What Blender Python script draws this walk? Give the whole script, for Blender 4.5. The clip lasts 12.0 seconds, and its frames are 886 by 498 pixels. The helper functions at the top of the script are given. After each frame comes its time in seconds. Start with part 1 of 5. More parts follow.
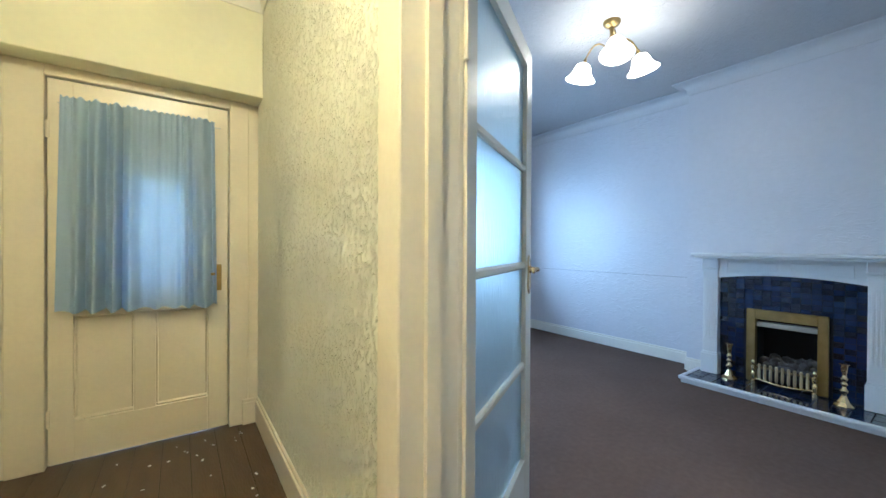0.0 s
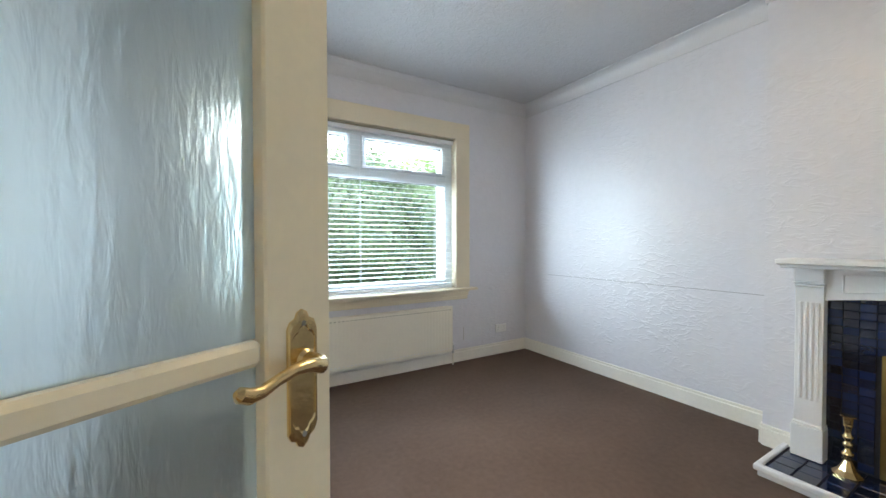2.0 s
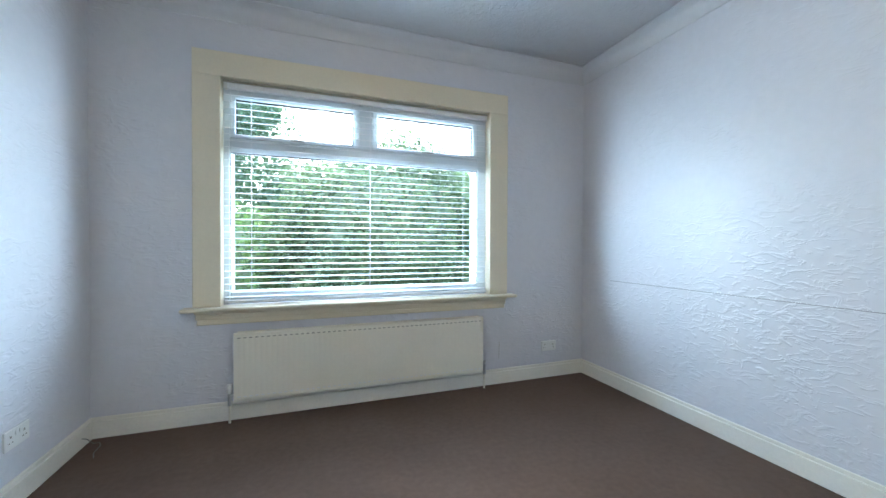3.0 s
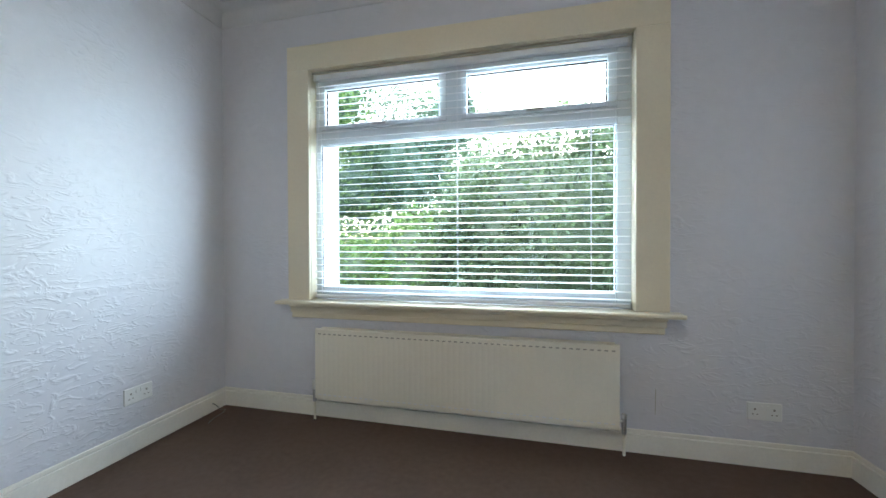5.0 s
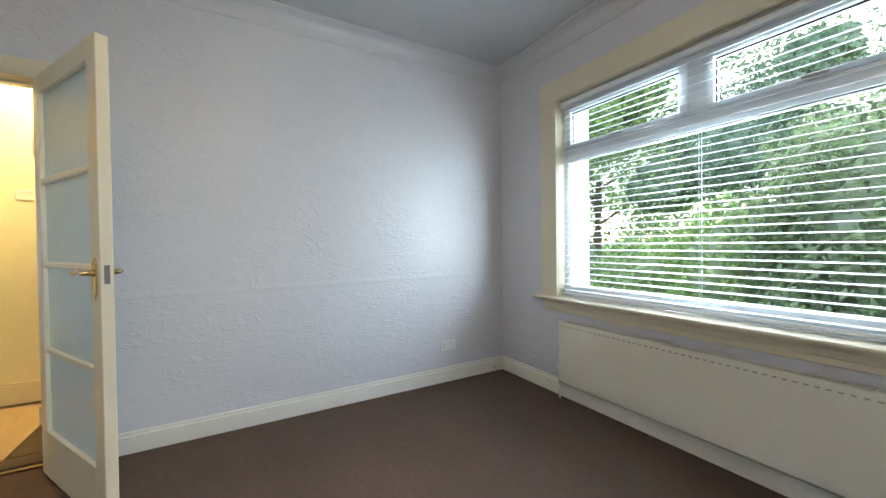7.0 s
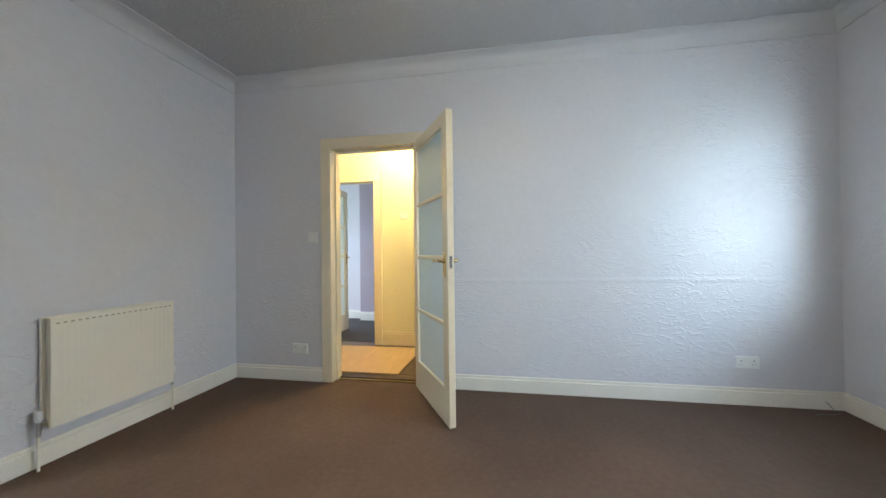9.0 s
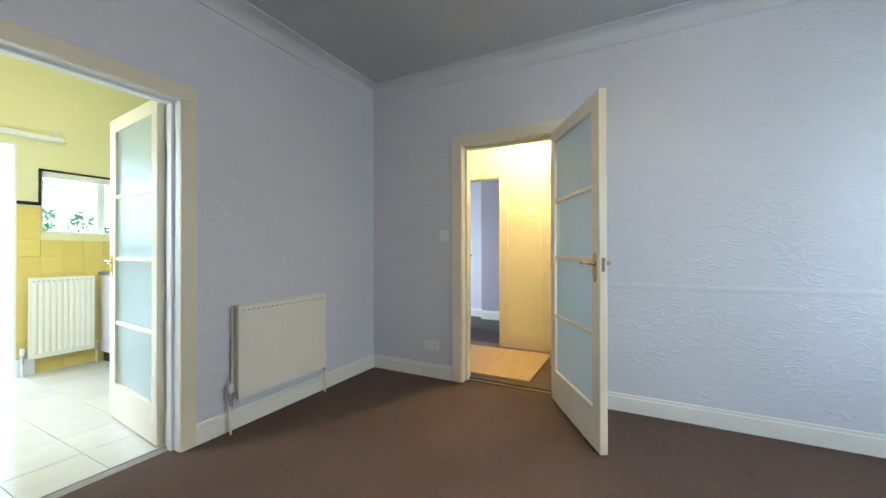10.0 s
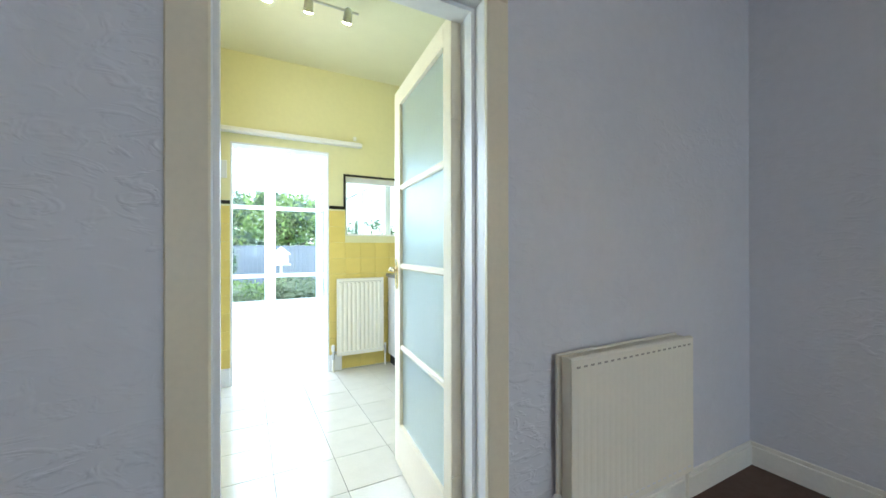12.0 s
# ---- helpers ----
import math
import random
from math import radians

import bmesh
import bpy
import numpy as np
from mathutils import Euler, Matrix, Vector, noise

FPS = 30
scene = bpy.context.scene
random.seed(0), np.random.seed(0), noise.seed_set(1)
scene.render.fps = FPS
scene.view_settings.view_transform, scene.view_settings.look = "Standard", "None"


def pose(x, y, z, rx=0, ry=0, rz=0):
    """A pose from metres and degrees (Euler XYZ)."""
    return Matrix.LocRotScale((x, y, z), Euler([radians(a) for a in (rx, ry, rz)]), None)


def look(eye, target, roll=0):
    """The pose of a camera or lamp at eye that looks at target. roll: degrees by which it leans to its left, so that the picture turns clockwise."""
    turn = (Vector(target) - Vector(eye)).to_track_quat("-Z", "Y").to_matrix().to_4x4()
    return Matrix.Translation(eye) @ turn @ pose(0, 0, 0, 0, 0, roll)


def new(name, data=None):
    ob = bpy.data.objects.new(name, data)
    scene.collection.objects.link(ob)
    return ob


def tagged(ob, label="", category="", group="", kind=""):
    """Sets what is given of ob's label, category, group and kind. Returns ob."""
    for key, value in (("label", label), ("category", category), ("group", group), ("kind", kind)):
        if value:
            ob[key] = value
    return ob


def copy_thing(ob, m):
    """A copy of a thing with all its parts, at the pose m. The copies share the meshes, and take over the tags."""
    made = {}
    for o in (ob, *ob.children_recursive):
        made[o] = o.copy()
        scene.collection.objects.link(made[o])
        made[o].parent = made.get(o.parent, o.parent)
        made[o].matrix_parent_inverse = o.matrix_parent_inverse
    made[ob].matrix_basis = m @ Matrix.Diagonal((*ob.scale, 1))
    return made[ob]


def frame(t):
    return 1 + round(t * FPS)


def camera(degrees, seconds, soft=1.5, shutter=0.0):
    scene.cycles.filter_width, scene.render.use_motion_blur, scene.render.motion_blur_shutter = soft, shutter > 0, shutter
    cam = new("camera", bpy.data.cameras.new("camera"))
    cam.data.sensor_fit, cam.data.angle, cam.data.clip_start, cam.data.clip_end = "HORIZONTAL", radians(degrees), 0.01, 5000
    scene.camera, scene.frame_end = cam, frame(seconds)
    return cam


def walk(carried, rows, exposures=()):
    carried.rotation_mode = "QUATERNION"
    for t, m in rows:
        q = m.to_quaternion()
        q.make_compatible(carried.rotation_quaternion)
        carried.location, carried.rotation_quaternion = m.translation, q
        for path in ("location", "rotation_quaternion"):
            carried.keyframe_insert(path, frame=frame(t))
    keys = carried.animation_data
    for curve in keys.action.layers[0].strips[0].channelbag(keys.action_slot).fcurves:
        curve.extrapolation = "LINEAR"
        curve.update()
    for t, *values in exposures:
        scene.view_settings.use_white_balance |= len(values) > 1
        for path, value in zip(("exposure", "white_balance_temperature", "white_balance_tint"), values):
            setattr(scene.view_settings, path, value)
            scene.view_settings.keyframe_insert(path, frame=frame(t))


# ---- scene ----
cam = camera(100.1, 12.0)
PATH = [
    (0, (1.797, 0.785, 1.136), (2.95, 2.418, 1.124), 0.3),
    (0.5, (2.029, 0.912, 1.156), (3.106, 2.596, 1.126), 0.5),
    (1, (2.273, 1.117, 1.157), (3.346, 2.805, 1.138), 0.2),
    (1.5, (2.584, 1.264, 1.16), (3.651, 2.956, 1.133), 0.1),
    (2, (2.942, 1.407, 1.182), (3.97, 3.123, 1.147), -0.1),
    (2.5, (3.285, 1.599, 1.143), (4.17, 3.393, 1.115), 0.4),
    (3, (3.57, 1.776, 1.131), (4.24, 3.661, 1.11), 0.2),
    (5, (4.409, 2.372, 1.081), (3.939, 4.316, 1.061), -0.2),
    (5.5, (4.536, 2.381, 1.109), (3.748, 4.218, 1.089), -0.2),
    (6, (4.637, 2.337, 1.117), (3.517, 3.994, 1.099), -0.2),
    (6.5, (4.822, 2.314, 1.118), (3.366, 3.685, 1.099), -0.4),
    (7, (5.005, 2.347, 1.14), (3.272, 3.346, 1.111), -0.7),
    (7.5, (5.164, 2.395, 1.122), (3.25, 2.975, 1.101), -0.4),
    (9.3, (5.315, 2.246, 1.091), (3.387, 1.714, 1.104), -0.4),
    (9.5, (5.294, 2.207, 1.112), (3.401, 1.56, 1.116), -0.1),
    (10, (5.219, 2.082, 1.109), (3.446, 1.158, 1.119), -0.1),
    (10.5, (5.122, 1.904, 1.105), (3.513, 0.716, 1.11), -0.1),
    (11, (4.999, 1.58, 1.119), (3.569, 0.182, 1.126), -0.1),
    (11.5, (4.876, 1.207, 1.153), (3.653, -0.376, 1.143), -0.1),
    (12, (4.75, 0.831, 1.145), (3.812, -0.936, 1.148), -0.1),
]
walk(cam, [(t, look(eye, target, roll)) for t, eye, target, roll in PATH],
     [(0, 2.8, 4500, 5), (1.0, 2.74, 4850, 5), (1.5, 2.95, 5800, 9), (2.0, 3.1, 6250, 10), (2.5, 3.12, 5550, 5), (3.0, 3.08, 5550, 6), (5.0, 2.80, 6000, 8), (7.5, 2.72, 6350, 10), (9.5, 2.96, 5950, 8), (11, 2.7, 5650, 8), (12, 2.75, 5650, 9)])

# ---- light ----
world = bpy.data.worlds.new("overcast_sky")
scene.world = world
world.use_nodes = True
wn = world.node_tree.nodes
sky = wn.new("ShaderNodeTexSky")
sky.sky_type, sky.sun_disc, sky.sun_elevation, sky.sun_rotation = "NISHITA", False, radians(32), radians(0)
sky.air_density, sky.dust_density = 1.0, 1.5
wn["Background"].inputs["Strength"].default_value = 0.15
world.node_tree.links.new(sky.outputs[0], wn["Background"].inputs["Color"])
sun_data = bpy.data.lights.new("sun", "SUN")
sun_data.energy, sun_data.angle, sun_data.color = 1.5, radians(90), (1.0, 0.99, 0.97)
sun = new("sun", sun_data)
sun.matrix_world = look((0, 0, 30), (-1, 6, 15))


def opening_light(name, at, to, w, h, watts, color, spread=180):
    """Sky light entering by a glazed opening."""
    d = bpy.data.lights.new(name, "AREA")
    d.shape, d.size, d.size_y, d.energy, d.color = "RECTANGLE", w, h, watts, color
    d.spread = radians(spread)
    o = new(name, d)
    o.matrix_world = look(at, to)
    return o


opening_light("window_daylight", (4.30, 4.82, 1.52), (2.36, 3.85, 1.20), 0.36, 1.38, 3.0, (0.76, 0.90, 1.0), 140)
opening_light("window_daylight", (3.65, 4.82, 1.52), (5.85, 3.65, 1.20), 0.36, 1.38, 4.4, (0.76, 0.90, 1.0), 140)
opening_light("window_daylight", (3.975, 4.70, 1.50), (3.975, 0.0, 0.6), 1.70, 1.30, 3.5, (0.80, 0.92, 1.0))
opening_light("sunroom_daylight", (4.5, -4.9, 2.3), (4.5, -4.8, 0.0), 2.0, 3.8, 3.5, (0.86, 0.95, 1.0))
opening_light("far_room_daylight", (0.15, -1.78, 1.4), (0.1, 0.0, 1.2), 1.05, 1.35, 3.0, (0.72, 0.86, 1.0))
LAMP_POWER, HALL_POWER, SPOT_POWER = 2.8, 37.0, 30.0
opening_light("kitchen_daylight", (5.15, -1.35, 1.5), (4.0, -1.3, 1.1), 1.05, 0.95, 3.0, (0.92, 0.97, 1.0))


# ---- materials ----
def mat(name, color, rough=0.5, metal=0.0, vary=0.08, scale=6.0, bump=0.0, bump_scale=60.0, stretch=(1, 1, 1), distort=0.0, spec=0.5, coat=0.0):
    m = bpy.data.materials.new(name)
    m.use_nodes = True
    n, l = m.node_tree.nodes, m.node_tree.links
    b = n["Principled BSDF"]
    b.inputs["Roughness"].default_value, b.inputs["Metallic"].default_value = rough, metal
    b.inputs["Specular IOR Level"].default_value = spec
    b.inputs["Coat Weight"].default_value = coat
    co = n.new("ShaderNodeTexCoord")
    mp = n.new("ShaderNodeMapping")
    mp.inputs["Scale"].default_value = stretch
    l.new(co.outputs["Object"], mp.inputs["Vector"])
    big, fine = n.new("ShaderNodeTexNoise"), n.new("ShaderNodeTexNoise")
    for t, s in ((big, scale), (fine, scale * 14)):
        t.inputs["Scale"].default_value, t.inputs["Detail"].default_value = s, 4
        l.new(mp.outputs[0], t.inputs["Vector"])
    add = n.new("ShaderNodeMath")
    add.operation = "ADD"
    l.new(big.outputs["Fac"], add.inputs[0]), l.new(fine.outputs["Fac"], add.inputs[1])
    ramp = n.new("ShaderNodeMapRange")
    ramp.inputs["From Min"].default_value, ramp.inputs["From Max"].default_value = 0.6, 1.4
    ramp.inputs["To Min"].default_value, ramp.inputs["To Max"].default_value = 1 - vary, 1 + vary
    l.new(add.outputs[0], ramp.inputs["Value"])
    mul = n.new("ShaderNodeVectorMath")
    mul.operation = "SCALE"
    mul.inputs[0].default_value = color
    l.new(ramp.outputs[0], mul.inputs["Scale"])
    l.new(mul.outputs[0], b.inputs["Base Color"])
    if bump:
        t = n.new("ShaderNodeTexNoise")
        t.inputs["Scale"].default_value, t.inputs["Detail"].default_value, t.inputs["Distortion"].default_value = bump_scale, 3, distort
        l.new(mp.outputs[0], t.inputs["Vector"])
        bp = n.new("ShaderNodeBump")
        bp.inputs["Strength"].default_value, bp.inputs["Distance"].default_value = bump, 0.01
        l.new(t.outputs["Fac"], bp.inputs["Height"])
        l.new(bp.outputs[0], b.inputs["Normal"])
    return m


def embossed(name, color, scale, stretch, amount, patch=0.0, deep=0.006, rough=0.36):
    """Embossed wallpaper: scrolls in relief, some of it in patches."""
    m = mat(name, color, rough, vary=0.035, scale=1.6, spec=0.5)
    n, l = m.node_tree.nodes, m.node_tree.links
    co, mp = n.new("ShaderNodeTexCoord"), n.new("ShaderNodeMapping")
    mp.inputs["Scale"].default_value = stretch
    l.new(co.outputs["Object"], mp.inputs["Vector"])
    t = n.new("ShaderNodeTexNoise")
    t.inputs["Scale"].default_value, t.inputs["Detail"].default_value, t.inputs["Distortion"].default_value = scale, 2, 2.2
    l.new(mp.outputs[0], t.inputs["Vector"])
    r = n.new("ShaderNodeMapRange")
    r.inputs["From Min"].default_value, r.inputs["From Max"].default_value = 0.47, 0.72
    r.interpolation_type = "SMOOTHSTEP"
    l.new(t.outputs["Fac"], r.inputs["Value"])
    where = n.new("ShaderNodeTexNoise")
    where.inputs["Scale"].default_value = 2.2
    l.new(co.outputs["Object"], where.inputs["Vector"])
    w = n.new("ShaderNodeMapRange")
    w.inputs["From Min"].default_value, w.inputs["From Max"].default_value = 0.4, 0.6
    w.inputs["To Min"].default_value = 1 - patch
    l.new(where.outputs["Fac"], w.inputs["Value"])
    mu = n.new("ShaderNodeMath")
    mu.operation = "MULTIPLY"
    l.new(r.outputs[0], mu.inputs[0]), l.new(w.outputs[0], mu.inputs[1])
    lump = n.new("ShaderNodeTexNoise")
    lump.inputs["Scale"].default_value = 7
    l.new(co.outputs["Object"], lump.inputs["Vector"])
    ad = n.new("ShaderNodeMath")
    ad.operation = "MULTIPLY_ADD"
    ad.inputs[1].default_value = 0.8
    l.new(lump.outputs["Fac"], ad.inputs[0]), l.new(mu.outputs[0], ad.inputs[2])
    bp = n.new("ShaderNodeBump")
    bp.inputs["Strength"].default_value, bp.inputs["Distance"].default_value = amount, deep
    l.new(ad.outputs[0], bp.inputs["Height"])
    l.new(bp.outputs[0], n["Principled BSDF"].inputs["Normal"])
    return m


def clear_glass(name):
    m = bpy.data.materials.new(name)
    m.use_nodes = True
    n, l = m.node_tree.nodes, m.node_tree.links
    n.remove(n["Principled BSDF"])
    tr, gl, mix, fr = n.new("ShaderNodeBsdfTransparent"), n.new("ShaderNodeBsdfGlossy"), n.new("ShaderNodeMixShader"), n.new("ShaderNodeLayerWeight")
    power, scale = n.new("ShaderNodeMath"), n.new("ShaderNodeMath")
    power.operation, scale.operation = "POWER", "MULTIPLY_ADD"
    power.inputs[1].default_value, scale.inputs[1].default_value, scale.inputs[2].default_value = 4.0, 0.5, 0.03
    gl.inputs["Roughness"].default_value = 0.02
    tr.inputs["Color"].default_value = (0.95, 0.98, 0.97, 1)
    fr.inputs["Blend"].default_value = 0.5
    l.new(fr.outputs["Facing"], power.inputs[0]), l.new(power.outputs[0], scale.inputs[0])
    l.new(scale.outputs[0], mix.inputs["Fac"]), l.new(tr.outputs[0], mix.inputs[1]), l.new(gl.outputs[0], mix.inputs[2])
    l.new(mix.outputs[0], n["Material Output"].inputs["Surface"])
    return m


def obscured_glass(name, color=(0.74, 0.85, 0.87)):
    m = mat(name, color, 0.30, vary=0.02, scale=3, bump=0.25, bump_scale=55, stretch=(1.3, 1.3, 0.3), distort=0.4)
    b = m.node_tree.nodes["Principled BSDF"]
    b.inputs["Transmission Weight"].default_value = 0.9
    b.inputs["IOR"].default_value = 1.3
    return m


def glow(name, color, strength):
    m = bpy.data.materials.new(name)
    m.use_nodes = True
    b = m.node_tree.nodes["Principled BSDF"]
    b.inputs["Base Color"].default_value = (0.9, 0.88, 0.84, 1)
    b.inputs["Emission Color"].default_value = (*color, 1)
    b.inputs["Emission Strength"].default_value = strength
    return m


def pieces(name, color, rough, vary, bump=0.0, bump_scale=20, coat=0.0):
    """A material whose tone differs from piece to piece."""
    m = mat(name, color, rough, vary=0.06, scale=9, bump=bump, bump_scale=bump_scale, coat=coat)
    n, l = m.node_tree.nodes, m.node_tree.links
    b = n["Principled BSDF"]
    was = b.inputs["Base Color"].links[0].from_socket
    info, r, sc = n.new("ShaderNodeObjectInfo"), n.new("ShaderNodeMapRange"), n.new("ShaderNodeVectorMath")
    r.inputs["To Min"].default_value, r.inputs["To Max"].default_value = 1 - vary, 1 + vary
    sc.operation = "SCALE"
    l.new(info.outputs["Random"], r.inputs["Value"]), l.new(was, sc.inputs[0]), l.new(r.outputs[0], sc.inputs["Scale"])
    l.new(sc.outputs[0], b.inputs["Base Color"])
    return m


def leafy(name, color, vary):
    m = mat(name, color, 0.45, vary=0.2, scale=2.0)
    n, l = m.node_tree.nodes, m.node_tree.links
    b = n["Principled BSDF"]
    was = b.inputs["Base Color"].links[0].from_socket
    geo, r, sc = n.new("ShaderNodeNewGeometry"), n.new("ShaderNodeMapRange"), n.new("ShaderNodeVectorMath")
    r.inputs["To Min"].default_value, r.inputs["To Max"].default_value = 1 - vary, 1 + vary
    sc.operation = "SCALE"
    l.new(geo.outputs["Random Per Island"], r.inputs["Value"]), l.new(was, sc.inputs[0]), l.new(r.outputs[0], sc.inputs["Scale"])
    l.new(sc.outputs[0], b.inputs["Base Color"])
    # thin leaves let part of the light through
    thin, mix = n.new("ShaderNodeBsdfTranslucent"), n.new("ShaderNodeMixShader")
    mix.inputs["Fac"].default_value = 0.4
    more = n.new("ShaderNodeVectorMath")
    more.operation = "MULTIPLY"
    more.inputs[1].default_value = (1.7, 1.9, 1.2)
    l.new(sc.outputs[0], more.inputs[0]), l.new(more.outputs[0], thin.inputs["Color"])
    l.new(b.outputs[0], mix.inputs[1]), l.new(thin.outputs[0], mix.inputs[2])
    l.new(mix.outputs[0], n["Material Output"].inputs["Surface"])
    return m


M_PAPER = embossed("lilac_white_embossed_paper", (0.71, 0.705, 0.74), 9.5, (1, 1, 2.2), 0.29, 0.75, 0.009, 0.36)
M_HALLPAPER = embossed("cream_embossed_paper", (0.82, 0.80, 0.64), 38, (1, 1, 0.6), 0.95, 0.1, 0.016)
M_CREAMWALL = mat("cream_emulsion", (0.82, 0.78, 0.56), 0.6, vary=0.03, scale=2, bump=0.05)
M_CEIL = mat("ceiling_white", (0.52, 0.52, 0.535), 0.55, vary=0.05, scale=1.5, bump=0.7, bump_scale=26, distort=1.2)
M_HALLCEIL = mat("hall_ceiling_cream", (0.8, 0.77, 0.66), 0.7, vary=0.03)
M_COVE = mat("cornice_white_paint", (0.66, 0.66, 0.68), 0.5, vary=0.03, scale=3)
M_GLOSS = mat("aged_cream_gloss", (0.80, 0.72, 0.55), 0.28, vary=0.04, scale=4, bump=0.04, bump_scale=30)
M_SKIRT = mat("skirting_white_gloss", (0.88, 0.85, 0.77), 0.3, vary=0.05, scale=5, bump=0.04, bump_scale=25)
M_WHITE = mat("white_paint", (0.82, 0.82, 0.82), 0.35, vary=0.03, scale=5)
M_UPVC = mat("white_upvc", (0.78, 0.83, 0.86), 0.25, vary=0.015)
M_DULLSTEEL = mat("dull_steel", (0.22, 0.21, 0.20), 0.6, 0.6, vary=0.15)
M_GASKET = mat("black_gasket", (0.02, 0.02, 0.02), 0.6)
M_SLAT = mat("white_slat", (0.86, 0.88, 0.9), 0.35, vary=0.02)
M_CARPET = mat("brown_carpet", (0.142, 0.098, 0.076), 0.95, vary=0.16, scale=2.2, bump=0.5, bump_scale=420, spec=0.1)
M_BOARD = mat("dark_stained_board", (0.085, 0.05, 0.027), 0.4, vary=0.35, scale=3, bump=0.15, bump_scale=18, stretch=(8, 1, 1))
M_PLY = mat("pale_plywood", (0.52, 0.36, 0.18), 0.5, vary=0.16, scale=4, bump=0.05, bump_scale=14, stretch=(1, 6, 1))
M_FARFLOOR = mat("dark_grey_carpet", (0.05, 0.045, 0.045), 0.9, vary=0.3, scale=3, bump=0.3, bump_scale=300)
M_FARWALL = mat("lilac_emulsion", (0.68, 0.66, 0.74), 0.6, vary=0.03, scale=3)
M_GLASS = clear_glass("window_glass")
M_OBSCURE = obscured_glass("obscured_glass")
M_BRASS = mat("polished_brass", (0.76, 0.59, 0.30), 0.24, 1.0, vary=0.12, scale=20, bump=0.04, bump_scale=90)
M_OLDBRASS = mat("dulled_brass", (0.42, 0.30, 0.11), 0.38, 1.0, vary=0.2, scale=15)
M_CHROME = mat("dull_chrome", (0.6, 0.6, 0.6), 0.3, 1.0, vary=0.1)
M_RAD = mat("cream_radiator_enamel", (0.86, 0.82, 0.70), 0.3, vary=0.03, scale=4)
M_OLDSEAM = mat("radiator_seam", (0.40, 0.37, 0.30), 0.4)
M_JOINTSHADE = mat("paper_joint_shade", (0.36, 0.35, 0.37), 0.7)
M_DARK = mat("dark_void", (0.02, 0.018, 0.015), 0.9)
M_TILEBLUE = pieces("blue_glazed_tile", (0.006, 0.013, 0.045), 0.12, 0.7, 0.08, 14, coat=0.5)
M_GROUTBLUE = mat("dark_grout", (0.01, 0.012, 0.02), 0.8)
M_COAL = mat("coal", (0.09, 0.082, 0.08), 0.9, vary=0.5, scale=20, bump=0.8, bump_scale=40)
M_MAUVE = mat("dull_mauve_breast", (0.46, 0.40, 0.50), 0.6, vary=0.04, scale=3)
M_PLASTIC = mat("white_plastic", (0.82, 0.82, 0.80), 0.3, vary=0.02)
M_YELLOW = mat("yellow_emulsion", (0.79, 0.75, 0.44), 0.6, vary=0.03, scale=2, bump=0.04)
M_YTILE = pieces("yellow_glazed_tile", (0.76, 0.60, 0.17), 0.18, 0.05, 0.03)
M_KCEIL = mat("kitchen_ceiling_cream", (0.80, 0.78, 0.58), 0.7, vary=0.03)
M_BLACKTILE = mat("black_glazed_tile", (0.012, 0.012, 0.014), 0.12, vary=0.2)
M_FLOORTILE = pieces("pale_stone_tile", (0.66, 0.64, 0.56), 0.14, 0.04, 0.05, 9)
M_GROUT = mat("grey_grout", (0.32, 0.30, 0.26), 0.8)
M_STEEL = mat("grey_worktop", (0.2, 0.2, 0.2), 0.4, vary=0.3, scale=50)
M_SHADE = glow("lit_opal_glass", (1.0, 0.77, 0.50), LAMP_POWER)
M_HALLGLOBE = glow("lit_hall_globe", (1.0, 0.73, 0.36), HALL_POWER)
M_SPOTGLOW = glow("lit_spot_bulb", (1.0, 0.80, 0.5), SPOT_POWER)
M_LEAF = leafy("shrub_leaf", (0.14, 0.175, 0.105), 0.6)
M_LEAF2 = leafy("bright_leaf", (0.165, 0.235, 0.085), 0.5)
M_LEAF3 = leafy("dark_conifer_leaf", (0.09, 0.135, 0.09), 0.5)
M_BARK = mat("bark", (0.10, 0.075, 0.05), 0.9, vary=0.3, scale=8, bump=0.6, bump_scale=20)
M_GRASS = mat("lawn", (0.10, 0.16, 0.05), 0.9, vary=0.35, scale=1.2, bump=0.5, bump_scale=60)
M_STONE = mat("garden_wall_stone", (0.34, 0.32, 0.30), 0.85, vary=0.25, scale=6, bump=0.5, bump_scale=16)
M_PAVING = mat("grey_paving", (0.36, 0.36, 0.35), 0.8, vary=0.15, scale=3, bump=0.2)
M_FENCE = mat("grey_blue_fence_board", (0.14, 0.165, 0.21), 0.8, vary=0.15, scale=4, stretch=(6, 6, 1), bump=0.2)


# ---- mesh helpers ----
def box(bm, lo, hi, bevel=0.0, segs=1):
    lo, hi = Vector(lo), Vector(hi)
    r = bmesh.ops.create_cube(bm, size=1, matrix=Matrix.Translation((lo + hi) / 2) @ Matrix.Diagonal((*(hi - lo), 1)))
    if bevel:
        edges = list({e for v in r["verts"] for e in v.link_edges})
        bmesh.ops.bevel(bm, geom=edges, offset=bevel, segments=segs, profile=0.5, affect="EDGES")


def lathe(bm, profile, segs=20, m=Matrix()):
    rings = []
    for r, z in profile:
        rings.append([bm.verts.new(m @ Vector((r * math.cos(a), r * math.sin(a), z))) for a in (2 * math.pi * k / segs for k in range(segs))])
    for a, b in zip(rings, rings[1:]):
        for k in range(segs):
            bm.faces.new((a[k], a[(k + 1) % segs], b[(k + 1) % segs], b[k]))
    bm.faces.new(list(reversed(rings[0]))), bm.faces.new(rings[-1])


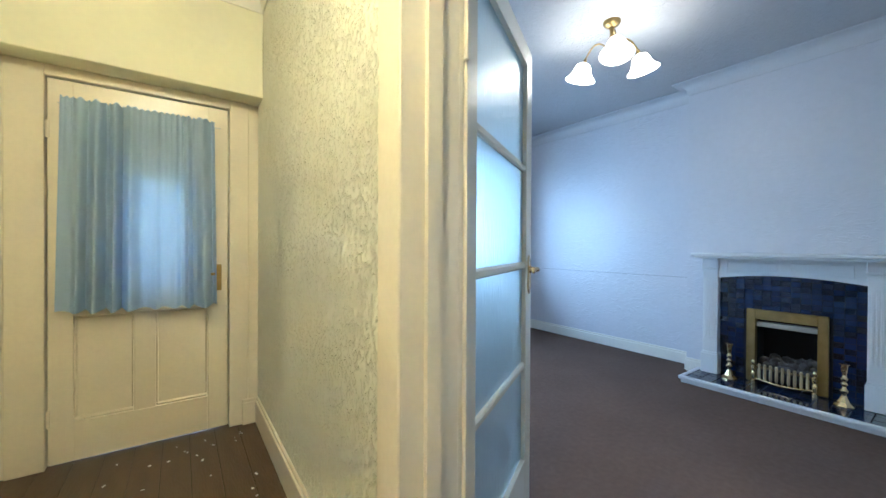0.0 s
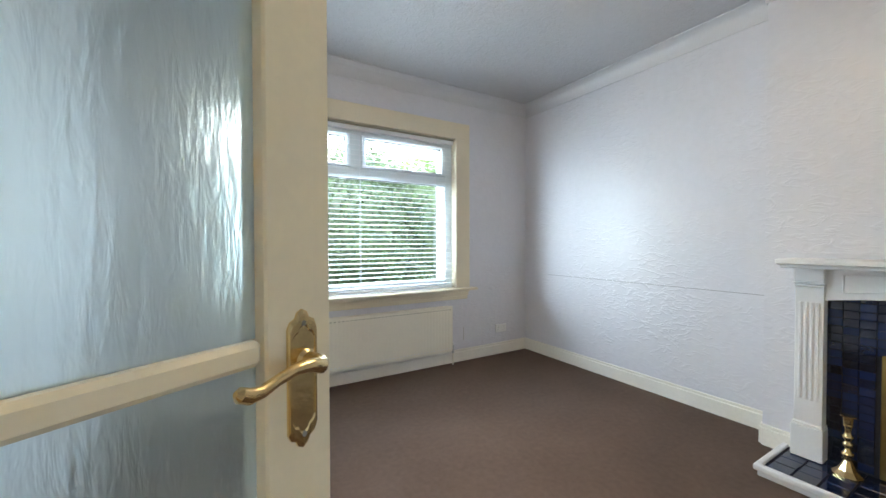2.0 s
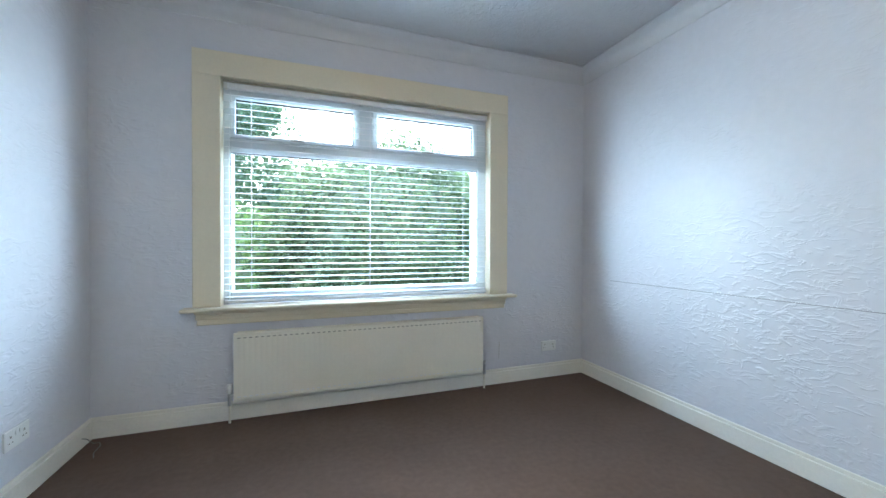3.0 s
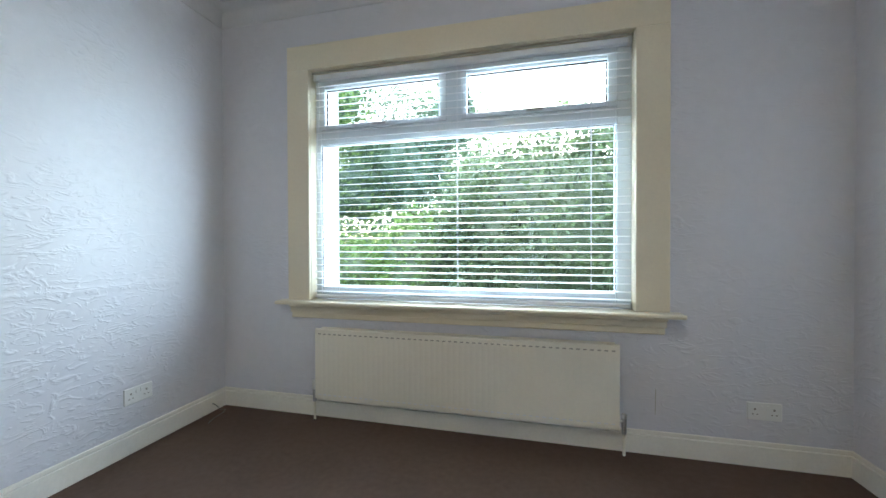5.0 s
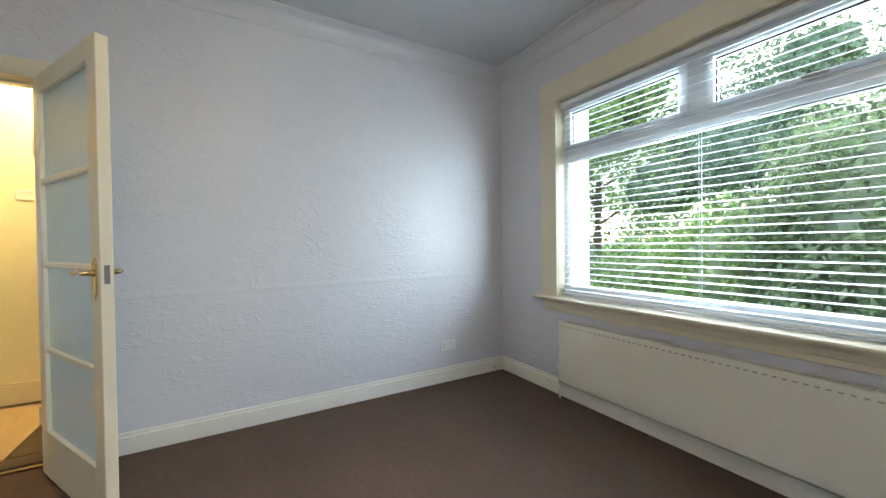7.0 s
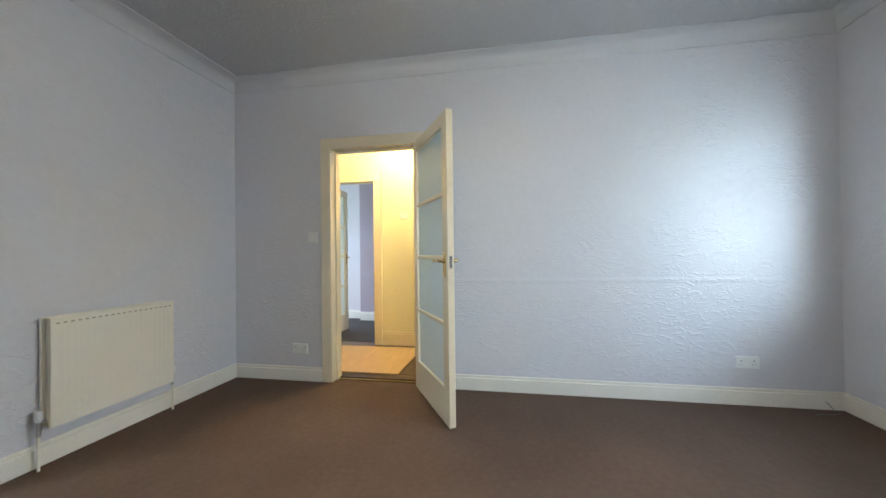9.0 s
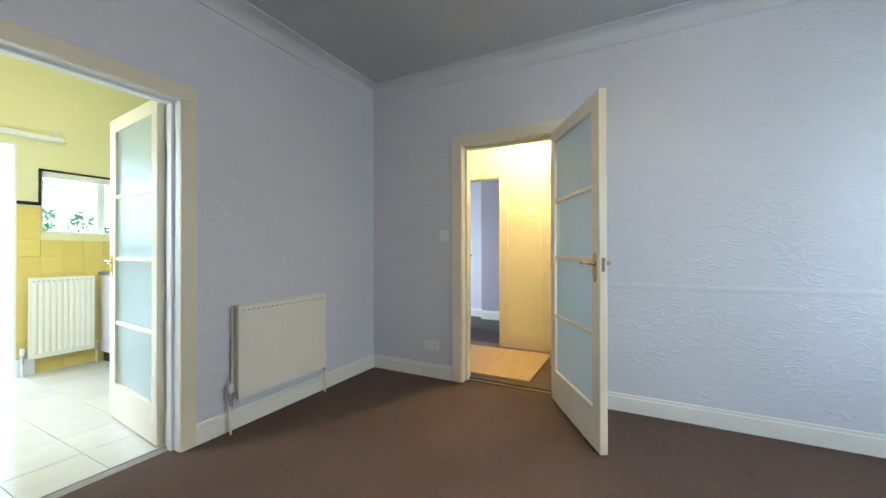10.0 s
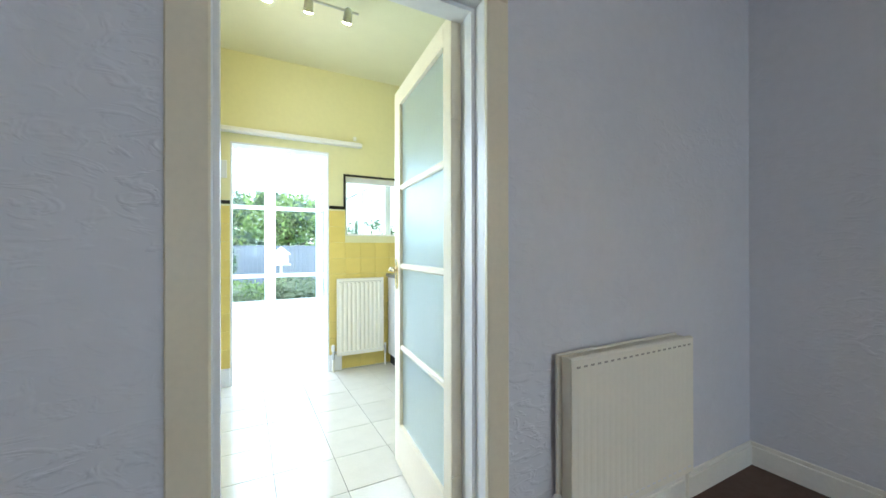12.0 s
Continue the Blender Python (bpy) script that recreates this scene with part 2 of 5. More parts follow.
def tube(bm, pts, r, segs=8):
    pts = [Vector(p) for p in pts]
    radii = r if isinstance(r, (list, tuple)) else [r] * len(pts)
    rings = []
    for k, p in enumerate(pts):
        d = (pts[min(k + 1, len(pts) - 1)] - pts[max(k - 1, 0)]).normalized()
        q = d.to_track_quat("Z", "Y").to_matrix()
        rings.append([bm.verts.new(p + q @ Vector((radii[k] * math.cos(a), radii[k] * math.sin(a), 0))) for a in (2 * math.pi * j / segs for j in range(segs))])
    for a, b in zip(rings, rings[1:]):
        for k in range(segs):
            bm.faces.new((a[k], a[(k + 1) % segs], b[(k + 1) % segs], b[k]))
    bm.faces.new(list(reversed(rings[0]))), bm.faces.new(rings[-1])


def to_mesh(name, bm, material, smooth=False):
    bmesh.ops.recalc_face_normals(bm, faces=bm.faces)
    me = bpy.data.meshes.new(name)
    bm.to_mesh(me)
    bm.free()
    me.materials.append(material)
    if smooth:
        for p in me.polygons:
            p.use_smooth = True
        me.set_sharp_from_angle(angle=radians(40))
    return me


def part(name, bm, material, parent, label="", smooth=False):
    ob = new(name, to_mesh(name, bm, material, smooth))
    ob.parent = parent
    return tagged(ob, label)


def boxes(*specs):
    bm = bmesh.new()
    for s in specs:
        box(bm, *s)
    return bm


def thing(name, at, label, category, rz=0.0, group=""):
    e = new(name)
    e.empty_display_size = 0.1
    e.matrix_world = pose(*at, 0, 0, rz)
    return tagged(e, label, category, group)


def structure(name, bm, material, label, category, smooth=False):
    return tagged(new(name, to_mesh(name, bm, material, smooth)), label, category, kind="structure")


def wall(name, axis, lo, hi, a0, a1, z1, openings, material, label, z0=0.0):
    """A wall of thickness lo..hi along the other axis; openings: (from, to, bottom, top)."""
    bm = bmesh.new()

    def put(b0, b1, c0, c1):
        if b1 - b0 > 1e-4 and c1 - c0 > 1e-4:
            box(bm, (lo, b0, c0) if axis == "x" else (b0, lo, c0), (hi, b1, c1) if axis == "x" else (b1, hi, c1))
    at = a0
    for o0, o1, ob, ot in sorted(openings):
        put(at, o0, z0, z1), put(o0, o1, z0, ob), put(o0, o1, ot, z1)
        at = o1
    put(at, a1, z0, z1)
    return structure(name, bm, material, label, "wall")


def cornice(name, corners, profile, material, label):
    """A moulding round a room; corners run anticlockwise; profile: (out from the wall, height)."""
    n, bm, rings = len(corners), bmesh.new(), []
    for d, z in profile:
        ring = []
        for k in range(n):
            p, a, b = Vector(corners[k]), Vector(corners[k - 1]), Vector(corners[(k + 1) % n])
            u, v = (p - a).normalized(), (b - p).normalized()
            ring.append(bm.verts.new((*(p + d * (Vector((-u.y, u.x)) + Vector((-v.y, v.x)))), z)))
        rings.append(ring)
    for a, b in zip(rings, rings[1:]):
        for k in range(n):
            bm.faces.new((a[k], a[(k + 1) % n], b[(k + 1) % n], b[k]))
    return structure(name, bm, material, label, "cornice", True)


def skirting(name, x0, y0, x1, y1, side, material, h=0.12, t=0.018):
    """A board along a wall; side: +1 or -1, the way it stands out from the wall."""
    if abs(x1 - x0) > abs(y1 - y0):
        s = lambda d, z0, z1: ((x0, min(y0, y0 + side * d), z0), (x1, max(y0, y0 + side * d), z1))
    else:
        s = lambda d, z0, z1: ((min(x0, x0 + side * d), y0, z0), (max(x0, x0 + side * d), y1, z1))
    bm = boxes((*s(t, 0, h - 0.022), 0.002), (*s(t * 0.6, h - 0.022, h), 0.003))
    return structure(name, bm, material, "painted skirting board with a moulded top edge", "skirting board")


# ---- the large structure ----
X0, X1, Y0, Y1, H = 2.36, 5.855, -0.16, 4.485, 2.66
HX0, HX1 = 1.08, 2.207
BX, BY0, BY1 = 5.655, 0.90, 2.296
FY = 1.597

structure("floor", boxes(((HX1 + 0.09, Y0 - 0.075, -0.1), (X1 + 0.25, Y1 + 0.02, 0))), M_CARPET, "dark brown fitted carpet over the whole room", "floor")
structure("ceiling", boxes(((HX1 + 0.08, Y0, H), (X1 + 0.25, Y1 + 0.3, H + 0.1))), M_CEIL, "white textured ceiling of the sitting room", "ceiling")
wall("wall_west", "x", HX1 + 0.004, X0, Y0, Y1 + 0.3, H, [(0.764, 1.536, 0, 2.006)], M_PAPER, "lilac-white embossed papered wall with the hall door")
wall("wall_north", "y", Y1, Y1 + 0.3, X0, X1 + 0.25, H, [(3.0, 4.95, 0.725, 2.21)], M_PAPER, "lilac-white papered wall with the wide window")
wall("wall_south", "y", Y0 - 0.146, Y0, HX1 + 0.004, X1 + 0.25, 2.95, [(4.058, 4.836, 0, 1.966)], M_PAPER, "lilac-white papered wall with the kitchen door")
wall("wall_east", "x", X1, X1 + 0.25, Y0, Y1, H, [], M_PAPER, "lilac-white embossed papered wall of the two alcoves")
wall("chimney_breast", "x", BX, X1 - 0.002, BY0, BY1, H, [(FY - 0.19, FY + 0.19, 0.05, 0.57)], M_PAPER, "papered chimney breast round the fireplace")

ROOM = [(X0, Y0), (X1, Y0), (X1, BY0), (BX, BY0), (BX, BY1), (X1, BY1), (X1, Y1), (X0, Y1)]
COVE = [(0, H - 0.11), (0.008, H - 0.11), (0.010, H - 0.095)] + [(0.010 + 0.085 * (1 - math.cos(a)), H - 0.095 + 0.085 * math.sin(a)) for a in (math.pi / 2 * k / 6 for k in range(1, 7))] + [(0.108, H - 0.008), (0.108, H)]
cornice("cornice_room", ROOM, COVE, M_COVE, "plain white coved cornice")
for n, seg in enumerate(((X0, Y0, X0, 0.686, 1), (X0, 1.615, X0, Y1, 1), (X0, Y1, X1, Y1, -1), (X1, BY1, X1, Y1, -1), (BX, BY1, X1, BY1, 1),
                         (BX, 2.165, BX, BY1, -1), (BX, BY0, BX, 1.03, -1), (BX, BY0, X1, BY0, -1), (X1, Y0, X1, BY0, -1), (X0, Y0, 3.999, Y0, 1), (4.91, Y0, X1, Y0, 1))):
    skirting("baseboard_%d" % (n + 1), *seg, M_SKIRT)
# paper joint along the alcove wall, its shade put into a grey strip
structure("trim_paper_joint", boxes(((X1 - 0.0015, BY1, 0.846), (X1, 4.15, 0.850))), M_JOINTSHADE, "joint between two sheets of wallpaper, its shade put into a grey strip", "trim")

bm = bmesh.new()
ridge = [[bm.verts.new((X0 + 0.0018 * math.sin(math.pi * k / 8) ** 2, y, 0.845 + 0.05 * k / 8 + 0.004 * math.sin(2.1 * y))) for k in range(9)] for y in (1.75 + 0.2 * j for j in range(13))]
for a, b in zip(ridge, ridge[1:]):
    for k in range(8):
        bm.faces.new((a[k], a[k + 1], b[k + 1], b[k]))
structure("trim_old_dado_line", bm, M_PAPER, "soft ridge of an old dado line under the paper", "trim", True)


def architrave(name, axis, face, side, a0, a1, top, width, material, thick=0.02):
    """Door surround on a wall face: two uprights and a head."""
    f0, f1 = sorted((face, face + side * thick))
    f2 = face + side * (thick + 0.008)
    g0, g1 = sorted((face, f2))
    spans = [(a0 - width, a0, 0, top), (a1, a1 + width, 0, top), (a0 - width, a1 + width, top, top + width)]
    bm = bmesh.new()
    for b0, b1, c0, c1 in spans:
        box(bm, (f0, b0, c0) if axis == "x" else (b0, f0, c0), (f1, b1, c1) if axis == "x" else (b1, f1, c1), 0.004)
    return structure(name, bm, material, "painted flat wooden door surround", "door surround")


def lining(name, axis, lo, hi, a0, a1, top, material):
    """Door lining inside an opening, with a stop bead."""
    t, bm, mid = 0.016, bmesh.new(), (lo + hi) / 2
    for d, f0, f1 in ((t, lo - 0.003, hi + 0.003), (t + 0.014, mid - 0.02, mid + 0.02)):
        for b0, b1, c0, c1 in ((a0 - t, a0 - t + d, 0, top + t), (a1 + t - d, a1 + t, 0, top + t), (a0 - t + d, a1 + t - d, top + t - d, top + t)):
            box(bm, (f0, b0, c0) if axis == "x" else (b0, f0, c0), (f1, b1, c1) if axis == "x" else (b1, f1, c1))
    return structure(name, bm, material, "cream painted door lining with a stop bead", "door frame")


architrave("trim_hall_door", "x", X0, 1, 0.78, 1.52, 1.99, 0.092, M_GLOSS)
architrave("trim_hall_door_back", "x", HX1, -1, 0.78, 1.52, 1.99, 0.112, M_GLOSS, 0.012)
lining("door_frame_hall", "x", HX1, X0, 0.78, 1.52, 1.99, M_GLOSS)
architrave("trim_kitchen_door", "y", Y0, 1, 4.074, 4.82, 1.95, 0.085, M_GLOSS)
lining("door_frame_kitchen", "y", Y0 - 0.146, Y0, 4.074, 4.82, 1.95, M_WHITE)
structure("threshold_hall", boxes(((X0 - 0.10, 0.796, 0), (X0 - 0.078, 1.504, 0.006), 0.002)), M_OLDBRASS, "thin metal threshold strip", "threshold")

# hall
structure("floor_hall", boxes(((HX0 - 0.12, -1.1, -0.1), (HX1 + 0.09, 3.7, -0.004))), M_DARK, "dark gaps under the hall boards", "floor")
wall("wall_hall_east", "x", HX1, HX1 + 0.004, -1.1, 3.5, H, [(0.764, 1.536, 0, 2.006)], M_HALLPAPER, "cream wallpaper with a raised wavy pattern")
wall("wall_hall_west", "x", HX0 - 0.12, HX0, -1.1, 3.5, H, [(-0.1, 0.67, 0, 1.96), (1.27, 2.05, 0, 1.97)], M_CREAMWALL, "cream painted wall of the hall")
wall("wall_hall_south", "y", -1.22, -1.1, HX0 - 0.12, HX1 + 0.1, H, [], M_CREAMWALL, "cream painted end wall of the hall")
wall("wall_hall_north", "y", 3.5, 3.62, HX0 - 0.12, HX1 + 0.004, H, [(1.265, 2.015, 0, 1.96)], M_CREAMWALL, "cream painted wall round the back door")
structure("lintel_hall", boxes(((HX0, 3.285, 2.04), (HX1, 3.5, H), 0.004)), M_CREAMWALL, "deep cream bulkhead above the back door", "wall")
structure("ceiling_hall", boxes(((HX0 - 0.12, -1.22, H), (HX1 + 0.08, 3.62, H + 0.1))), M_HALLCEIL, "cream ceiling of the hall", "ceiling")
cornice("cornice_hall", [(HX0, -1.1), (HX1, -1.1), (HX1, 3.285), (HX0, 3.285)], COVE, M_HALLCEIL, "cream coved cornice of the hall")
skirting("baseboard_20", HX1, 1.634, HX1, 3.44, -1, M_GLOSS, 0.16)
skirting("baseboard_21", HX0, 0.77, HX0, 1.16, 1, M_GLOSS, 0.16)
skirting("baseboard_22", 2.115, 3.44, HX1, 3.44, -1, M_GLOSS, 0.16)
skirting("baseboard_23", HX1, -1.1, HX1, 0.666, -1, M_GLOSS, 0.16)
structure("trim_back_door", boxes(((1.10, 3.44, 0), (1.24, 3.5, 2.04), 0.004), ((2.043, 3.44, 0), (2.15, 3.5, 2.04), 0.004), ((1.24, 3.44, 1.985), (2.043, 3.5, 2.04), 0.004), ((2.15, 3.46, 0), (HX1, 3.5, 2.04)), ((HX0, 3.46, 0), (1.10, 3.5, 2.04))), M_GLOSS, "cream painted frame of the back door", "door frame")
architrave("trim_far_room", "x", HX0, 1, -0.1, 0.67, 1.96, 0.1, M_GLOSS)
architrave("trim_cupboard", "x", HX0, 1, 1.27, 2.05, 1.97, 0.11, M_GLOSS)
structure("plywood_patch", boxes(((1.2, 0.1, 0.0), (2.115, 1.28, 0.012), 0.002)), M_PLY, "pale plywood sheet laid over the hall boards", "floor")

# far room behind the hall
structure("floor_far_room", boxes(((-0.8, -1.7, -0.1), (HX0 - 0.12, 1.2, 0.0))), M_FARFLOOR, "worn dark grey carpet of the far room", "floor")
wall("wall_far_west", "x", -0.9, -0.62, -1.7, 1.2, 2.66, [], M_FARWALL, "pale lilac wall of the far room")
# Breast is coloured darker and more mauve than the wall behind it.
structure("wall_far_breast", boxes(((-0.62, -0.165, 0), (-0.45, 1.1, 2.66))), M_MAUVE, "shallow dull mauve chimney breast", "wall")
wall("wall_far_south", "y", -1.8, -1.7, -0.9, HX0 - 0.12, 2.66, [(-0.4, 0.7, 0.7, 2.1)], M_FARWALL, "lilac wall with an opening to daylight")
wall("wall_far_north", "y", 1.1, 1.2, -0.9, HX0 - 0.12, 2.66, [], M_FARWALL, "pale lilac wall of the far room")
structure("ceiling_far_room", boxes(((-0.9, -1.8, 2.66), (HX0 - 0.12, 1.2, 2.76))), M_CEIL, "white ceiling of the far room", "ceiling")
skirting("baseboard_30", -0.62, -1.7, -0.62, -0.165, 1, M_WHITE, 0.14)
skirting("baseboard_31", -0.45, -0.165, -0.45, 1.1, 1, M_WHITE, 0.14)
# Near-black sheet behind the louvres: the cupboard's inner shade as colour.
structure("backing_cupboard", boxes(((HX0 - 0.125, 1.22, 0), (HX0 - 0.12, 2.1, 2.1))), M_DARK, "back of the hall cupboard, its inner shade put into the colour", "wall")

# kitchen
KY0, KY1, KX0, KX1, KH = -2.76, Y0 - 0.146, 2.3, 5.06, 2.83
floor_k = structure("floor_kitchen", boxes(((KX0, -7.0, -0.1), (5.7, Y0 - 0.075, -0.004))), M_GROUT, "grey grout bed of the tiled kitchen floor", "floor")
wall("wall_kitchen_south", "y", KY0 - 0.14, KY0, KX0, KX1 + 0.7, KH + 0.1, [(2.6, 3.905, 1.28, 1.85), (4.06, 4.868, 0, 2.06)], M_YELLOW, "pale yellow kitchen wall with an inner window and an opening")
wall("wall_kitchen_east", "x", KX1, KX1 + 0.12, KY0, KY1, KH + 0.1, [(-1.9, -0.8, 1.0, 2.0)], M_YELLOW, "pale yellow kitchen side wall")
wall("wall_kitchen_west", "x", KX0 - 0.12, KX0, KY0 - 0.14, KY1, KH + 0.1, [], M_YELLOW, "pale yellow kitchen side wall")
wall("wall_kitchen_north", "y", KY1 - 0.003, KY1, KX0, KX1, KH, [(4.058, 4.836, 0, 1.966)], M_YELLOW, "pale yellow kitchen face of the partition")
structure("ceiling_kitchen", boxes(((KX0 - 0.12, KY0 - 0.14, KH), (KX1 + 0.12, KY1, KH + 0.1))), M_KCEIL, "cream kitchen ceiling", "ceiling")
structure("lining_conservatory", boxes(((4.06, KY0 - 0.143, 0), (4.075, KY0 + 0.004, 2.06)), ((4.853, KY0 - 0.143, 0), (4.868, KY0 + 0.004, 2.06)), ((4.075, KY0 - 0.143, 2.045), (4.853, KY0 + 0.004, 2.06))), M_WHITE, "white lining of the opening to the sunroom", "door frame")
structure("trim_black_tile", boxes(((3.905, KY0, 1.53), (4.06, KY0 + 0.012, 1.56), 0.003), ((3.905, KY0, 1.56), (3.925, KY0 + 0.012, 1.87), 0.003), ((2.6, KY0, 1.85), (3.905, KY0 + 0.012, 1.87), 0.003), ((4.868, KY0, 1.53), (KX1, KY0 + 0.012, 1.56), 0.003)), M_BLACKTILE, "narrow black tile border", "tile trim")
structure("window_2", boxes(((2.6, KY0 - 0.08, 1.80), (3.905, KY0 - 0.03, 1.85)), ((2.6, KY0 - 0.08, 1.28), (3.905, KY0 - 0.03, 1.30)), ((3.885, KY0 - 0.08, 1.30), (3.905, KY0 - 0.03, 1.80)), ((3.0, KY0 - 0.08, 1.30), (3.04, KY0 - 0.03, 1.80))), M_WHITE, "white frame of the inner window over the worktop", "window")
structure("skirting_blocks", boxes(((3.945, KY0, 0), (4.06, KY0 + 0.02, 0.155), 0.003), ((4.868, KY0, 0), (4.97, KY0 + 0.02, 0.155), 0.003)), M_WHITE, "white painted skirting blocks beside the opening", "skirting board")

# sunroom
CX0, CX1, CY = 3.42, 5.6, -6.95


def sunroom():
    bm = bmesh.new()
    box(bm, (4.254, CY - 0.03, 0), (4.44, CY + 0.03, 2.35))
    for x in (CX0, CX1):
        box(bm, (x - 0.035, CY - 0.03, 0), (x + 0.035, CY + 0.03, 2.35))
    for x in (3.48, 5.54):
        box(bm, (x - 0.03, CY - 0.025, 0.05), (x + 0.03, CY + 0.025, 2.25))
    for z0, z1 in ((0, 0.06), (0.62, 0.69), (1.90, 1.97), (2.25, 2.36)):
        box(bm, (CX0, CY - 0.028, z0), (CX1, CY + 0.028, z1))
    for x in (CX0, CX1):
        for y in (-2.95, -3.95, -4.95, -5.95):
            box(bm, (x - 0.03, y - 0.035, 0), (x + 0.03, y + 0.035, 2.35))
        for z0, z1 in ((0, 0.06), (0.62, 0.69), (1.90, 1.97), (2.25, 2.36)):
            box(bm, (x - 0.028, CY, z0), (x + 0.028, KY0 - 0.14, z1))
    for x in (CX0, 4.15, 4.88, CX1):
        a, b = Vector((x, CY, 2.36)), Vector((x, KY0 - 0.14, 2.95))
        tube(bm, (a, b), 0.03, 4)
    return structure("sunroom_frame", bm, M_UPVC, "white plastic frame of the glazed sunroom", "sunroom frame")


sunroom_frame = sunroom()
bm = bmesh.new()
vs = [bm.verts.new(p) for p in ((CX0, CY, 2.37), (CX1, CY, 2.37), (CX1, KY0 - 0.14, 2.96), (CX0, KY0 - 0.14, 2.96))]
bm.faces.new(vs)
box(bm, (CX0, CY - 0.004, 0.06), (CX1, CY + 0.004, 2.25))
box(bm, (CX0 - 0.004, CY, 0.06), (CX0 + 0.004, KY0 - 0.14, 2.25))
box(bm, (CX1 - 0.004, CY, 0.06), (CX1 + 0.004, KY0 - 0.14, 2.25))
panes = part("glazing", bm, M_GLASS, sunroom_frame, "clear glass panes")
panes.visible_shadow = False

# ground and garden
structure("ground", boxes(((-400, -400, -0.9), (400, 400, -0.35))), M_GRASS, "rough lawn round the house", "ground")
structure("pavement_front", boxes(((0.0, 4.8, -0.35), (12, 6.2, -0.33)), ((1.6, 6.2, -0.35), (2.6, 12, -0.335))), M_PAVING, "grey garden path below the window", "pavement")
structure("pavement_back", boxes(((1.5, -9.5, -0.35), (8, -7.0, -0.12))), M_PAVING, "grey paved terrace behind the sunroom", "pavement")


# ---- things of the sitting room ----
def glazed_door(name, at, rz, width, t0, t1, handle_sides, label, knobs=True):
    """A door leaf with four panes of obscured glass; the hinge is at the origin, the leaf runs along x."""
    d = thing(name, at, label, "door", rz)
    top, s = 1.985, 0.095
    zs = [0.238, 0.636, 1.058, 1.466, 1.898]
    for x0, x1 in ((0, 0.075), (width - s, width)):
        part("stile", boxes(((x0, t0, 0.012), (x1, t1, top), 0.003)), M_GLOSS, d)
    part("bottom_rail", boxes(((0.075, t0, 0.012), (width - s, t1, zs[0]), 0.002)), M_GLOSS, d)
    part("top_rail", boxes(((0.075, t0, zs[4]), (width - s, t1, top), 0.002)), M_GLOSS, d)
    for z in zs[1:4]:
        part("glazing_bar", boxes(((0.075, t0 + 0.004, z - 0.013), (width - s, t1 - 0.004, z + 0.016), 0.006)), M_GLOSS, d)
    mid = (t0 + t1) / 2
    edges = [zs[0]] + [z for b in zs[1:4] for z in (b - 0.013, b + 0.016)] + [zs[4]]
    for z0, z1 in zip(edges[0::2], edges[1::2]):
        p = part("pane", boxes(((0.075, mid - 0.003, z0), (width - s, mid + 0.003, z1))), M_OBSCURE, d, "pale wavy obscured glass")
        p.visible_shadow = False
    hx, hz = width - 0.048, 1.04
    for side in handle_sides:
        f = t0 if side < 0 else t1
        y = lambda a: f + side * a
        outline = [(0.021, -0.085), (0.021, 0.040), (0.017, 0.048), (0.010, 0.051), (0.007, 0.058), (0.0, 0.062)]
        outline = outline + [(-u, w) for u, w in reversed(outline[:-1])]
        outline = outline + [(-0.017, -0.093), (-0.010, -0.096), (-0.007, -0.103), (0.0, -0.107), (0.007, -0.103), (0.010, -0.096), (0.017, -0.093)]
        bm = bmesh.new()
        rings = [[bm.verts.new((hx + u * g, y(out), hz - 0.0225 + (w + 0.0225) * g)) for u, w in outline] for g, out in ((1.0, 0.0), (1.0, 0.003), (0.93, 0.0055), (0.80, 0.0055), (0.76, 0.0042))]
        for p, q in zip(rings, rings[1:]):
            for k in range(len(p)):
                bm.faces.new((p[k], p[(k + 1) % len(p)], q[(k + 1) % len(p)], q[k]))
        bm.faces.new(rings[-1])
        h = part("handle_plate", bm, M_BRASS, d, "brass handle plate with shaped ends")
        bm = bmesh.new()
        lathe(bm, [(0.015, 0.0), (0.015, 0.006), (0.0115, 0.010), (0.0115, 0.020), (0.002, 0.021)], 16, Matrix.Translation((hx, y(0.004), hz)) @ Matrix.Rotation(radians(-90 * side), 4, "X"))
        part("boss", bm, M_BRASS, h, "round brass boss", True)
        for w in (0.045, -0.090):
            bm = bmesh.new()
            lathe(bm, [(0.004, 0.0), (0.0035, 0.0015), (0.001, 0.002)], 10, Matrix.Translation((hx, y(0.0042), hz + w)) @ Matrix.Rotation(radians(-90 * side), 4, "X"))
            part("screw", bm, M_DULLSTEEL, h, "slotted screw head", True)
        bm = bmesh.new()
        tube(bm, [(hx, y(0.02), hz), (hx, y(0.034), hz), (hx - 0.006, y(0.040), hz + 0.001), (hx - 0.022, y(0.041), hz + 0.006), (hx - 0.042, y(0.041), hz + 0.007), (hx - 0.062, y(0.040), hz + 0.002), (hx - 0.080, y(0.040), hz - 0.004), (hx - 0.094, y(0.041), hz - 0.003), (hx - 0.104, y(0.042), hz + 0.002), (hx - 0.108, y(0.042), hz + 0.004)], [0.010, 0.010, 0.0095, 0.008, 0.0065, 0.006, 0.0065, 0.008, 0.0075, 0.003], 12)
        part("lever", bm, M_BRASS, h, "waved brass lever", True)
    part("lock_plate", boxes(((width, mid - 0.009, hz - 0.045), (width + 0.0015, mid + 0.009, hz + 0.03))), M_DULLSTEEL, d, "steel lock face plate")
